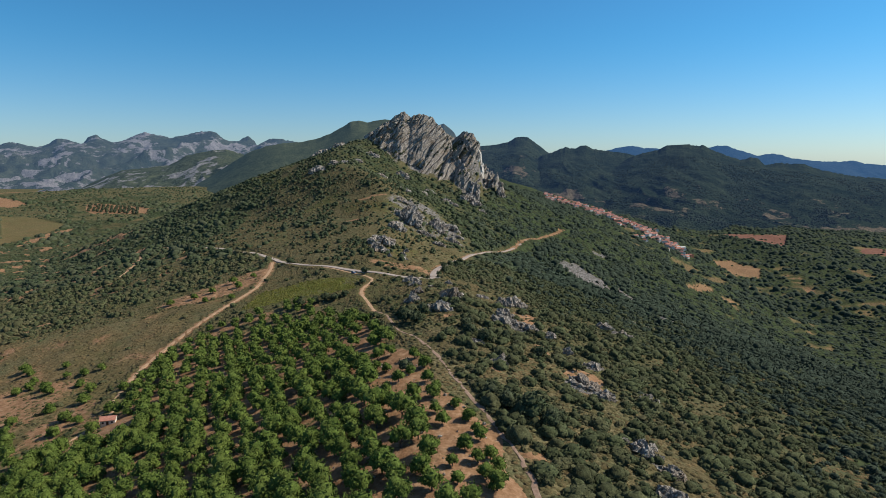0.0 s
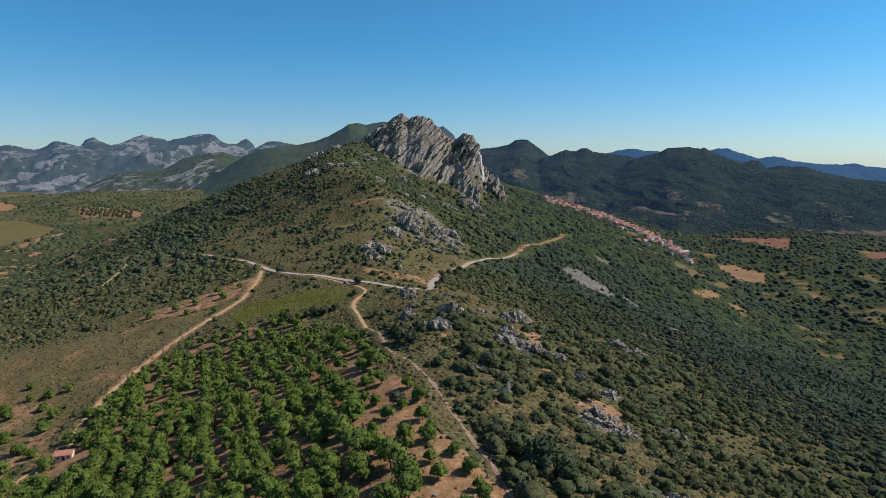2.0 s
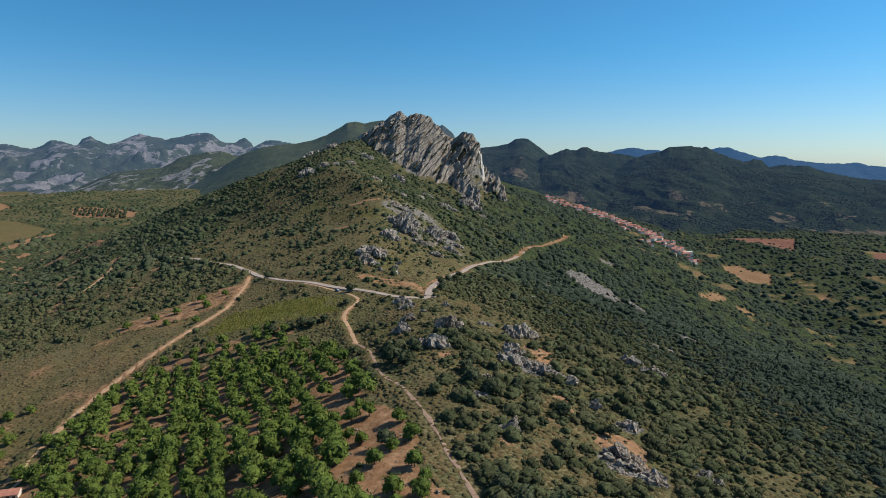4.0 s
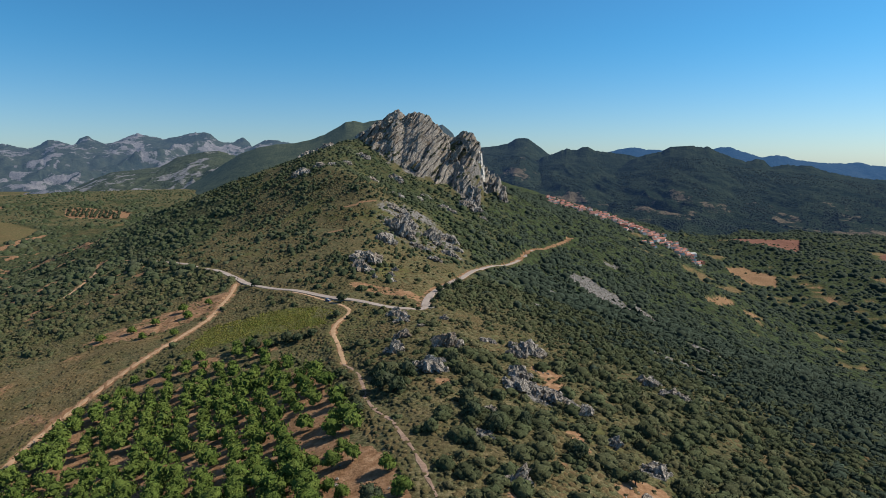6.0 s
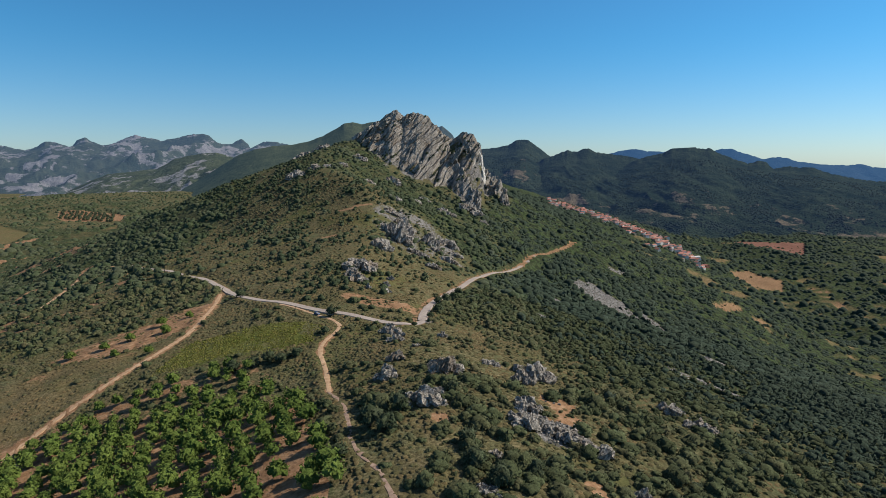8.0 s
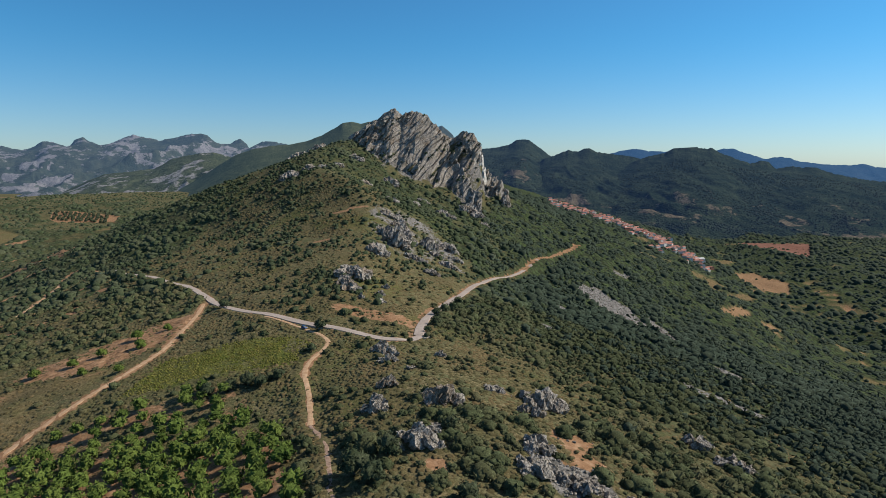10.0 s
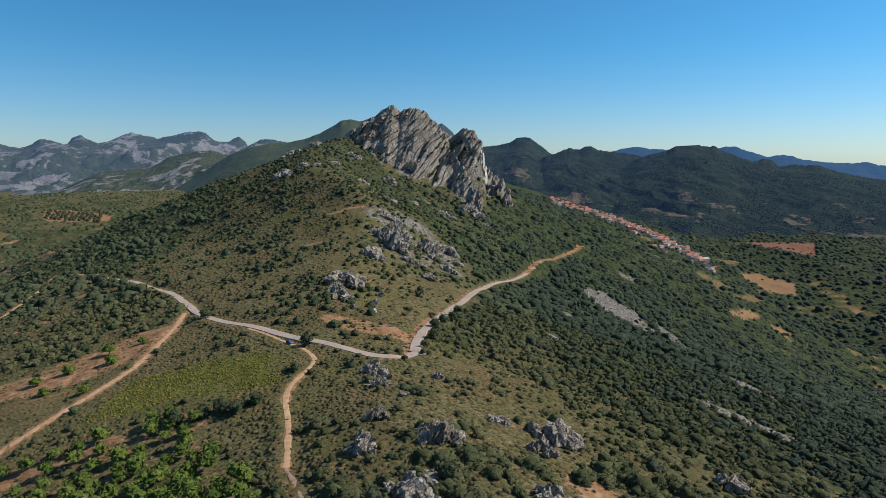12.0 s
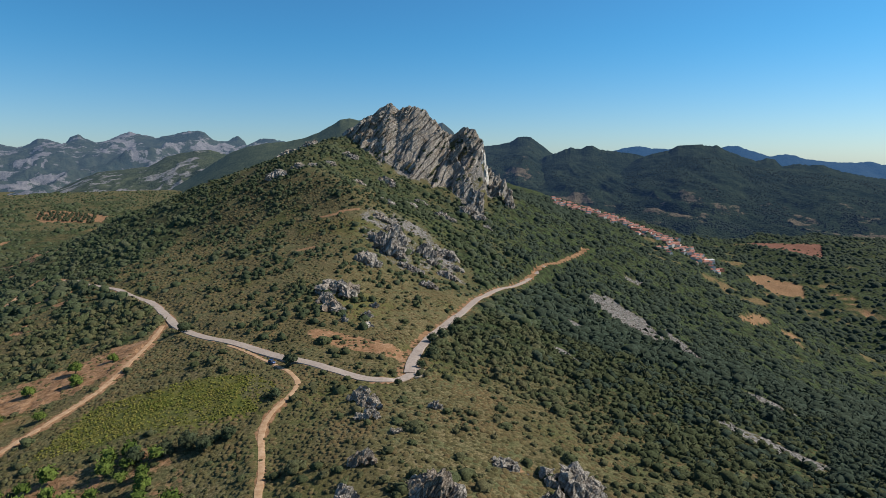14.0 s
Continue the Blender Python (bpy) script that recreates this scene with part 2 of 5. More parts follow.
def smooth(a, b, x):
    t = np.clip((x - a) / (b - a), 0, 1)
    return t * t * (3 - 2 * t)


def curve(x, xs, ys):
    """A table read off with rounded corners."""
    d = 0.25 * np.min(np.diff(xs))
    return (np.interp(x - d, xs, ys) + 2 * np.interp(x, xs, ys) + np.interp(x + d, xs, ys)) / 4


# The spur under the camera and the hill ridge: crest's way, height and flanks, along y.
SPUR_Y = (-400, 0, 200, 330, 400, 450, 600, 800, 1200, 1600, 1820, 2240, 3000)
SPUR_X = (10, 0, -8, -12, -30, -35, -40, -40, -40, -40, -40, -40, -40)
SPUR_Z = (5, 18, 22, 22, 17, 12, 8, 2, -8, 6, 32, 52, 60)
HILL_Y = (200, 380, 460, 520, 585, 690, 785, 860, 930, 1000, 1100, 1250, 1500, 1800, 2200, 2500, 3100)
HILL_X = (-75, -75, -75, -78, -85, -95, -100, -140, -192, -208, -180, -160, -190, -270, -370, -420, -500)
HILL_Z = (-60, 5, 14, 19, 25, 39, 57, 80, 95, 114, 133, 112, 50, -20, -60, -70, -70)
HILL_L = (0.16, 0.16, 0.18, 0.2, 0.2, 0.21, 0.27, 0.32, 0.36, 0.385, 0.39, 0.39, 0.36, 0.33, 0.3, 0.3, 0.3)
HILL_R = (0.4, 0.4, 0.4, 0.45, 0.5, 0.54, 0.56, 0.45, 0.38, 0.34, 0.34, 0.42, 0.42, 0.42, 0.42, 0.42, 0.42)


def landform(x, y):
    """Height of the bare land, before small bumps and roads."""
    sx, sz = curve(y, SPUR_Y, SPUR_X), curve(y, SPUR_Y, SPUR_Z)
    d = x - sx
    steep = np.interp(y, (400, 650, 780, 1100, 1500), (0.28, 0.32, 0.365, 0.36, 0.28))
    east = sz + 8 - steep * np.sqrt(np.maximum(d, 0) ** 2 + 28 ** 2)
    west = sz - 74 * (1 - np.exp(-np.maximum(-d, 0) ** 2 / (-np.minimum(d, -1e-3) + 35) / 165))
    z = np.where(d > 0, east, west)
    hx, hz = curve(y, HILL_Y, HILL_X), curve(y, HILL_Y, HILL_Z)
    left, right = curve(y, HILL_Y, HILL_L), curve(y, HILL_Y, HILL_R)
    d = x - hx
    hill = hz + 6 - np.where(d > 0, right, left) * np.sqrt(d * d + (6 / np.where(d > 0, right, left)) ** 2)
    hill = hill - np.maximum(0.46 - right, 0) * np.maximum(d - 250, 0)
    z = smax(z, hill, 18)
    # the far side of the eastern valley and the western plain
    axis = 760 + 0.0 * y + np.clip(y - 1700, -1500, 1500) * -0.12
    far_side = -195 + 0.16 * (x - axis) + 0.00006 * np.maximum(x - axis, 0) ** 2
    far_side = np.clip(far_side, -215, -165)
    z = np.where(x > 0, smax(z, far_side, 40), z)
    z = z + np.where(x < 0, np.clip(0.03 * (y - 1050), 0, 14), 0) * smooth(0, 500, -x)
    return z - 60 * smooth(2500, 3300, np.hypot(x, y))


# ---- mesh helpers ----
def mesh_from(name, verts, faces, material, attrs=None, shade=False):
    """A mesh from arrays: faces are rows of equal length."""
    me = bpy.data.meshes.new(name)
    faces = np.asarray(faces, np.int32)
    n, k = faces.shape
    me.vertices.add(len(verts))
    me.vertices.foreach_set("co", np.asarray(verts, np.float32).ravel())
    me.loops.add(n * k)
    me.loops.foreach_set("vertex_index", faces.ravel())
    me.polygons.add(n)
    me.polygons.foreach_set("loop_start", np.arange(0, n * k, k, dtype=np.int32))
    me.polygons.foreach_set("use_smooth", np.full(n, bool(shade)))
    for key, values in (attrs or {}).items():
        values = np.asarray(values, np.float32)
        if values.ndim == 1:
            me.attributes.new(key, "FLOAT", "POINT").data.foreach_set("value", values)
        else:
            me.attributes.new(key, "FLOAT_COLOR", "POINT").data.foreach_set("color", np.c_[values, np.ones(len(values))].astype(np.float32).ravel())
    me.update(calc_edges=True)
    me.materials.append(material)
    return me


def part(name, bm, material, parent, label=""):
    """Links a bmesh as one mesh object under a thing or a part."""
    me = bpy.data.meshes.new(name)
    bm.to_mesh(me)
    bm.free()
    me.materials.append(material)
    ob = new(name, me)
    ob.parent = parent
    return tagged(ob, label) if label else ob


def thing(name, m, label, category, group=""):
    ob = new(name)
    ob.empty_display_size = 0.2
    ob.matrix_world = m
    return tagged(ob, label, category, group)


def box(bm, x0, y0, z0, x1, y1, z1, m=None, bevel=0.0):
    made = bmesh.ops.create_cube(bm, size=1.0, matrix=Matrix.Translation(((x0 + x1) / 2, (y0 + y1) / 2, (z0 + z1) / 2)) @ Matrix.Diagonal((x1 - x0, y1 - y0, z1 - z0, 1)))
    vs = made["verts"]
    if bevel:
        es = list({e for v in vs for e in v.link_edges})
        out = bmesh.ops.bevel(bm, geom=es, offset=bevel, segments=1, affect="EDGES")
        vs = list({v for f in out["faces"] for v in f.verts} | {v for v in vs if v.is_valid})
    if m is not None:
        bmesh.ops.transform(bm, matrix=m, verts=[v for v in vs if v.is_valid])
    return vs


# ---- roads and land cover ----
def inside(x, y, poly):
    hit = np.zeros(np.shape(x), bool)
    for (ax, ay), (bx, by) in zip(poly, poly[1:] + poly[:1]):
        cross = ((ay > y) != (by > y)) & (x < (bx - ax) * (y - ay) / (by - ay + 1e-9) + ax)
        hit ^= cross
    return hit


def rounded(points, step=3.0):
    """A smooth line through the points of a way, in steps of about that many metres."""
    p = np.array(points, float)
    p = np.vstack([2 * p[0] - p[1], p, 2 * p[-1] - p[-2]])
    out = []
    for a, b, c, d in zip(p, p[1:], p[2:], p[3:]):
        n = max(2, int(np.linalg.norm(c - b) / step))
        for t in np.arange(n) / n:
            out.append(0.5 * (2 * b + (c - a) * t + (2 * a - 5 * b + 4 * c - d) * t * t + (3 * b - a - 3 * c + d) * t ** 3))
    return np.array(out + [p[-2]])


ROAD_WEST = rounded([(-20, 452), (-22, 440), (-29, 432), (-39, 432), (-52, 440), (-69, 450), (-88, 462), (-109, 477), (-138, 498), (-157, 518), (-183, 552), (-209, 586), (-238, 615), (-267, 645), (-316, 684), (-360, 732), (-402, 775), (-440, 812)])
FARM_TRACK = rounded([(-440, 812), (-447, 800), (-432, 768), (-400, 715), (-378, 680), (-366, 640), (-358, 600)])
ROAD_EAST = rounded([(-22, 440), (-22, 462), (-20, 484), (-15, 514), (-7, 550), (3, 598), (15, 654), (31, 712), (55, 780), (84, 846), (125, 930), (175, 1020)])
PATH_LINE = rounded([(-82, 450), (-78, 446), (-72, 439), (-66, 428), (-66, 414), (-68, 402), (-67, 388), (-58, 360), (-50, 330)])
LOW_PATH = rounded([(-50, 330), (-39, 307), (-31, 278), (-19, 255), (-9, 228), (-3, 208), (3, 191), (9, 174), (14, 160), (18, 145), (22, 110), (24, 60)])
SPUR_LINE = rounded([(-113, 475), (-100, 465), (-88, 455), (-80, 448)])
TRACK_LINE = rounded([(-172, 528), (-164, 495), (-160, 465), (-159, 438), (-165, 408), (-173, 378), (-180, 352), (-183, 322), (-179, 300)])
HUT_PATH = rounded([(-179, 300), (-172, 275), (-163, 255), (-168, 225), (-172, 190)])
WAYS = [(ROAD_WEST, 2.4), (ROAD_EAST, 2.5), (PATH_LINE, 1.0), (TRACK_LINE, 1.15), (SPUR_LINE, 0.9), (FARM_TRACK, 1.3), (LOW_PATH, 0.65), (HUT_PATH, 0.6)]
ORCHARD = [(-100, 388), (-150, 372), (-174, 352), (-176, 315), (-160, 265), (-170, 215), (-150, 110), (20, 105), (12, 163), (-7, 194), (-20, 239), (-35, 265), (-58, 326)]
DRY_FIELD = [(-163, 500), (-168, 434), (-232, 414), (-270, 395), (-420, 372), (-330, 300), (-186, 326), (-163, 400)]
TERRACE = [(-186, 326), (-330, 305), (-330, 180), (-190, 130), (-172, 200), (-164, 262)]
WEST_WOOD = [(-163, 505), (-185, 552), (-245, 622), (-320, 682), (-415, 782), (-530, 960), (-800, 1250), (-1100, 900), (-430, 385), (-235, 420), (-170, 445)]

MEADOW = [(-1249, 1567), (-1140, 1544), (-965, 1431), (-951, 1338), (-951, 1257), (-962, 1198)]
GROVE = [(-1049, 1633), (-1132, 1755), (-1072, 1762), (-973, 1728), (-901, 1694), (-882, 1627), (-960, 1616)]
PALE_STRIP = [(-877, 1352), (-899, 1413), (-852, 1473), (-849, 1538), (-846, 1563), (-818, 1488), (-811, 1409), (-830, 1350)]
PINK_FIELD = [(-1710, 2004), (-1503, 1894), (-1311, 1759), (-1328, 1712), (-1474, 1723)]
SANDY = [(-160, 478), (-168, 505), (-184, 500), (-205, 472), (-228, 448), (-235, 428), (-200, 425), (-172, 440)]


def near_line(x, y, line):
    """Distance to a way and the number of its nearest point."""
    best, which = np.full(np.shape(x), 1e9), np.zeros(np.shape(x), int)
    box_ = (x > line[:, 0].min() - 40) & (x < line[:, 0].max() + 40) & (y > line[:, 1].min() - 40) & (y < line[:, 1].max() + 40)
    at = np.nonzero(box_)
    px, py = x[at], y[at]
    b, w = best[at], which[at]
    for i, (qx, qy) in enumerate(line):
        d = (px - qx) ** 2 + (py - qy) ** 2
        m = d < b
        b[m], w[m] = d[m], i
    best[at], which[at] = b, w
    return np.sqrt(best), which


def bumps(x, y):
    r = np.hypot(x, y - 100)
    z = 1.3 * fbm(x / 28, y / 28, 4, 3) + np.clip(r / 500, 0.4, 4) * 3.2 * fbm(x / 130, y / 130, 4, 8) * smooth(150, 600, r)
    plain_ = smooth(1000, 1350, y) * smooth(300, 600, -x)
    return z * (1 - 0.8 * plain_) + 0.22 * vnoise(x / 3.1, y / 3.1, 5)


CREST_X = (-190, -177, -150, -125, -107, -95, -71, -55, -41, -25, -12, 3, 18, 30, 37, 48, 62, 74, 85, 100)
CREST_Z = (125, 144, 165, 178, 187, 178, 182, 173, 161, 145, 144, 153, 147, 131, 99, 80, 76, 54, 30, 0)


def crag_top(x):
    """Where the summit's edge runs, and its height."""
    return 1120 - 0.25 * np.maximum(x + 60, 0), np.interp(x, CREST_X, CREST_Z)


def crag_body(x, y):
    """The rock mass of the summit: steep towards the south, its top edge along x."""
    y0, top = crag_top(x)
    z = top - np.where(y < y0, 0.92, 1.1) * np.abs(y - y0)
    return np.where((x > -190) & (x < 100), z, -500)


def ground_bare(x, y):
    z = landform(x, y)
    z = z + bumps(x, y)
    return smax(z, crag_body(x, y) - 11, 5)


WAY_Z = []
for line, half in WAYS:
    z = ground_bare(line[:, 0], line[:, 1])
    for _ in range(12):
        z[1:-1] = (z[:-2] + 2 * z[1:-1] + z[2:]) / 4
    WAY_Z.append(z)
WAY_Z[1][:4] = WAY_Z[0][3] * 0.5 + WAY_Z[1][:4] * 0.5


def ground(x, y):
    """Height of the finished ground: the roads are cut level into the slope."""
    x, y = np.atleast_1d(np.asarray(x, float)), np.atleast_1d(np.asarray(y, float))
    z = ground_bare(x, y)
    for (line, half), wz in zip(WAYS, WAY_Z):
        d, i = near_line(x, y, line)
        level = 3.5 if half > 2 else 1.2
        z = z + (wz[i] - z) * (1 - smooth(half + level, half + level + 6, d))
    return z


def gz(x, y):
    return float(ground(x, y)[0])


def way_distance(x, y, some=9):
    return np.min([near_line(x, y, line)[0] - half for line, half in WAYS[:some]], axis=0)


def field(x, y, cx, cy, a, b, turn):
    """1 inside an oval of half-lengths a, b, falling off at its rim."""
    c, s = math.cos(radians(turn)), math.sin(radians(turn))
    u, v = ((x - cx) * c + (y - cy) * s) / a, (-(x - cx) * s + (y - cy) * c) / b
    return 1 - smooth(0.75, 1.1, np.sqrt(u * u + v * v))


SCREE = [(90, 683, 100, 655, 5), (205, 600, 212, 575, 7), (60, 560, 70, 535, 3), (255, 520, 262, 495, 6), (150, 480, 156, 462, 4)]
SCREE_FIELDS = [[(135, 844), (155, 863), (184, 852), (207, 843), (205, 781), (175, 715), (173, 788), (147, 826)], [(225, 848), (234, 806), (216, 713), (192, 681), (208, 772)], [(124, 499), (144, 502), (166, 487), (182, 475), (161, 460), (141, 477)], [(201, 969), (235, 985), (250, 983), (223, 967)]]


def cover(x, y):
    """Shares of soil, fern, stones, woodland, red earth and dry grass."""
    n1, n2 = fbm(x / 60, y / 60, 4, 21), fbm(x / 17, y / 17, 3, 22)
    spur = np.interp(y, SPUR_Y, SPUR_X)
    orchard, dryf, terr, west = (inside(x + 5 * n2, y + 5 * n2, p) for p in (ORCHARD, DRY_FIELD, TERRACE, WEST_WOOD))
    wd = np.minimum(way_distance(x, y, 6), way_distance(x, y) + 2.2)
    soil = np.where(orchard, np.where(y > 330, 0.55, 0.78) + 0.5 * n2, 0.0)
    soil = np.where(terr, 0.55 + 0.8 * n2, soil)
    soil = np.maximum(soil, np.where(dryf, 0.15 + 0.7 * n2, 0))
    ridge = (x > spur) & (x < spur + 95) & (y > 130) & (y < 330)
    soil = np.maximum(soil, np.where(ridge, 0.9 * smooth(0.4, 0.62, n2 + 0.35 * n1), 0))
    soil = np.maximum(soil, 0.9 * (1 - smooth(0.0, 1.7, wd + 1.6 * n2)))
    soil = np.maximum(soil, (0.6 + 0.9 * n2) * (1 - smooth(2, 6, near_line(x, y, TRACK_LINE)[0])))
    bank = near_line(x + 5, y - 2, ROAD_EAST)[0]
    soil = np.maximum(soil, (0.62 + 0.7 * n2) * (1 - smooth(1.0, 3.0, bank)))
    soil = np.maximum(soil, field(x, y, -120, 670, 14, 4, 20) + field(x, y, -118, 760, 26, 5, 25) + field(x, y, -178, 687, 6, 2.5, 10) + field(x, y, -50, 478, 34, 11, -22) * 0.7)
    sandy = inside(x + 4 * n2, y + 4 * n2, SANDY)
    soil = np.maximum(soil, np.where(sandy, 0.72 + 0.5 * n2, 0))
    dry = np.where(dryf, 0.5 + 0.9 * n2 + 0.3 * n1, np.where(terr, 0.6, 0.0))
    tan = inside(x + 8 * n2, y + 20 * n2, [(708, 1690), (768, 1705), (790, 1580), (745, 1480), (690, 1500)]) * 1.0 + inside(x + 2 * n2, y + 4 * n2, [(382, 1017), (423, 1060), (453, 1066), (446, 1045), (411, 1015), (387, 1007)]) * 1.0 + inside(x + 2 * n2, y + 4 * n2, [(443, 1036), (473, 1051), (499, 1051), (486, 1032), (461, 1027)]) * 1.0 + field(x, y, -1700, 2120, 260, 150, 30) + (0.55 + 1.2 * n2) * field(x, y, 803, 1380, 22, 150, -4) + (0.4 + 1.2 * n2) * field(x, y, 620, 1035, 50, 14, 20)
    valley = (x > 430) & (y > 950) & (y < 2250) & (landform(x, y) < -110)
    tan = np.maximum(tan, np.where(valley, 0.8 * smooth(0.3, 0.48, n1 + 0.35 * n2), 0))
    dry = np.maximum(dry, tan)
    soil = np.maximum(soil, tan * 0.55)
    soil = np.maximum(soil, field(x, y, -720, 990, 130, 14, 35) * 0.7 + field(x, y, -560, 940, 90, 14, 8) * 0.5)
    red = inside(x + 14 * n2, y + 25 * n2, [(900, 2160), (1010, 2120), (1130, 2090), (1040, 1930), (985, 1835), (935, 1940)]) * 1.0 + field(x, y, 1250, 1700, 120, 120, 0) * 0.7
    fern = np.where(inside(x + 6 * n2, y + 6 * n2, [(-95, 445), (-150, 430), (-150, 385), (-105, 395), (-72, 400)]), 0.6 + 0.6 * n2, 0.0)
    fern = np.maximum(fern, 0.35 * smooth(0.15, 0.5, n1) * (y < 1000))
    fern = np.maximum(fern, np.where(valley, 0.55 * smooth(-0.2, 0.2, fbm(x / 90, y / 90, 3, 93)), 0))
    fern = np.maximum(fern, inside(x + 6 * n2, y, MEADOW) * 0.2)
    dry = np.maximum(dry, inside(x + 6 * n2, y, MEADOW) * (0.5 + 0.5 * n2))
    soil = np.maximum(soil, field(x, y, -921, 1280, 17, 110, 2) * 0.9 + field(x, y, -610, 962, 62, 12, 20) * 0.9)
    stones = np.zeros_like(x)
    for ax, ay, bx, by, w in SCREE:
        t = np.clip(((x - ax) * (bx - ax) + (y - ay) * (by - ay)) / ((bx - ax) ** 2 + (by - ay) ** 2), 0, 1)
        d = np.hypot(x - ax - t * (bx - ax), y - ay - t * (by - ay))
        stones = np.maximum(stones, 1 - smooth(0.5 * w, 1.3 * w, d + 4 * n2))
    for p in SCREE_FIELDS:
        stones = np.maximum(stones, inside(x + 4 * n2, y + 6 * n2, p) * (0.95 + 0.5 * n2))
    for ax, ay, w in ((47, 222, 11), (74, 226, 6), (33, 291, 15), (24, 300, 8), (57, 251, 7), (13, 361, 6), (58, 172, 7), (-8, 312, 6)):
        stones = np.maximum(stones, (0.8 + 0.9 * n2) * (1 - smooth(0.35 * w, w, np.hypot(x - ax, y - ay))))
        soil = np.maximum(soil, (0.34 + 0.8 * n2) * (1 - smooth(0.5 * w, 1.4 * w, np.hypot(x - ax, y - ay))))
    stones = np.maximum(stones, smooth(-14, 3, crag_body(x, y) - landform(x, y)) * (0.5 + 0.5 * n2))
    stones = np.maximum(stones, (field(x, y, -45, 735, 55, 90, 15) * 0.5 + 0.5 * n2 * field(x, y, -45, 735, 60, 95, 15)))
    right = np.where(y < 450, smooth(40, 190, x - spur + 70 * n1), smooth(40, 130, x - spur + 50 * n1))
    right = np.where((y >= 400) & (y < 500), smooth(40, 190, x - spur + 70 * n1) * (1 - smooth(400, 500, y)) + smooth(40, 130, x - spur + 50 * n1) * smooth(400, 500, y), right)
    road_x = np.interp(y, [440, 484, 550, 654, 780, 930, 1100], [-22, -20, -7, 15, 55, 125, 160])
    right = np.maximum(right, smooth(2, 12, x - road_x + 8 * n2) * (y > 450) * smooth(450, 520, y + 40 * n1))
    wood = np.clip(right, 0, 1)
    wood = np.where(west, smooth(-0.32, 0.2, n2 + 0.5 * n1), wood)
    soil = np.maximum(soil, np.where(west & (x < -230), smooth(0.25, 0.5, n2 - 0.3 * n1) * 0.9, 0))
    wood = np.where((x > 550) & (y > 900), np.maximum(wood, np.where(valley, 0.68 + 0.9 * n2, 0.95 + 0.4 * n1)), wood)
    far_left = smooth(1000, 1400, y) * (x < -300)
    wood = np.maximum(wood, far_left * smooth(-0.15, 0.25, n1 + 0.3 * n2) * (landform(x, y) < 10) * (1 - 0.8 * smooth(1900, 2050, y)))
    open_land = inside(x, y, GROVE) | inside(x + 6 * n2, y + 6 * n2, PALE_STRIP) | inside(x, y, PINK_FIELD)
    soil = np.where(inside(x, y, GROVE), 1.0 + 0.2 * n2, np.where(inside(x, y, PINK_FIELD), 0.8, np.where(inside(x + 6 * n2, y + 6 * n2, PALE_STRIP), 0.3, soil)))
    dry = np.where(inside(x + 6 * n2, y + 6 * n2, PALE_STRIP), 1.0, dry)
    wood = np.where(open_land, 0, wood)
    # dark scrub below the crag and along the foot of the hill's western flank
    under = smooth(850, 930, y + 40 * n1) * smooth(-250, -170, x + 30 * n1) * (y < 1150)
    under = np.maximum(under, smooth(-110, -60, x + 15 * n1) * smooth(600, 700, y + 30 * n1) * (y < 1150))
    wood = np.maximum(wood, under * (0.72 + 0.8 * n2))
    flank = (y > 760) & (y < 1500) & (x < -300) & (landform(x, y) < 45)
    wood = np.maximum(wood, flank * (0.75 + 0.6 * n2))
    wood = np.maximum(wood, 0.14 * far_left)
    wood = np.where(orchard | dryf | terr, 0, wood)
    wood = np.where(inside(x, y, MEADOW), 0, wood)
    wood = wood * (1 - np.clip(tan + red + stones * 1.4, 0, 1))
    return [np.clip(v, 0, 1) for v in (soil, fern, stones, wood, red, dry)], n1, n2


# ---- the ground: one sheet out to the horizon ----
def ground_sheet():
    ang = np.concatenate([np.linspace(-180, -47, 40), np.linspace(-46.8, 46.8, 440), np.linspace(47, 180, 40)[:-1]])
    rad = np.concatenate([[0.0, 25, 50], np.geomspace(70, 4900, 420)])
    a, r = np.meshgrid(np.radians(ang), rad)
    x, y = (r * np.sin(a)).ravel(), (r * np.cos(a)).ravel()
    z = ground(x, y)
    (soil, fern, stones, wood, red, dry), n1, n2 = cover(x, y)
    z = z + wood * smooth(700, 1100, np.hypot(x, y)) * (2.2 + 2.2 * vnoise(x / 9, y / 9, 41))
    na, nr = len(ang), len(rad)
    i = np.arange(nr - 1)[:, None] * na + np.arange(na)[None]
    j = np.arange(nr - 1)[:, None] * na + (np.arange(na)[None] + 1) % na
    faces = np.stack([i, j, j + na, i + na], -1).reshape(-1, 4)[:, ::-1]
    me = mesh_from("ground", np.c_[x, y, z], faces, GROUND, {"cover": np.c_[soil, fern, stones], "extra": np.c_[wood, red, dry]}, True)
    return tagged(new("ground", me), "hilly heath and scrub ground with patches of bare earth", "ground", kind="structure")


ground_sheet()


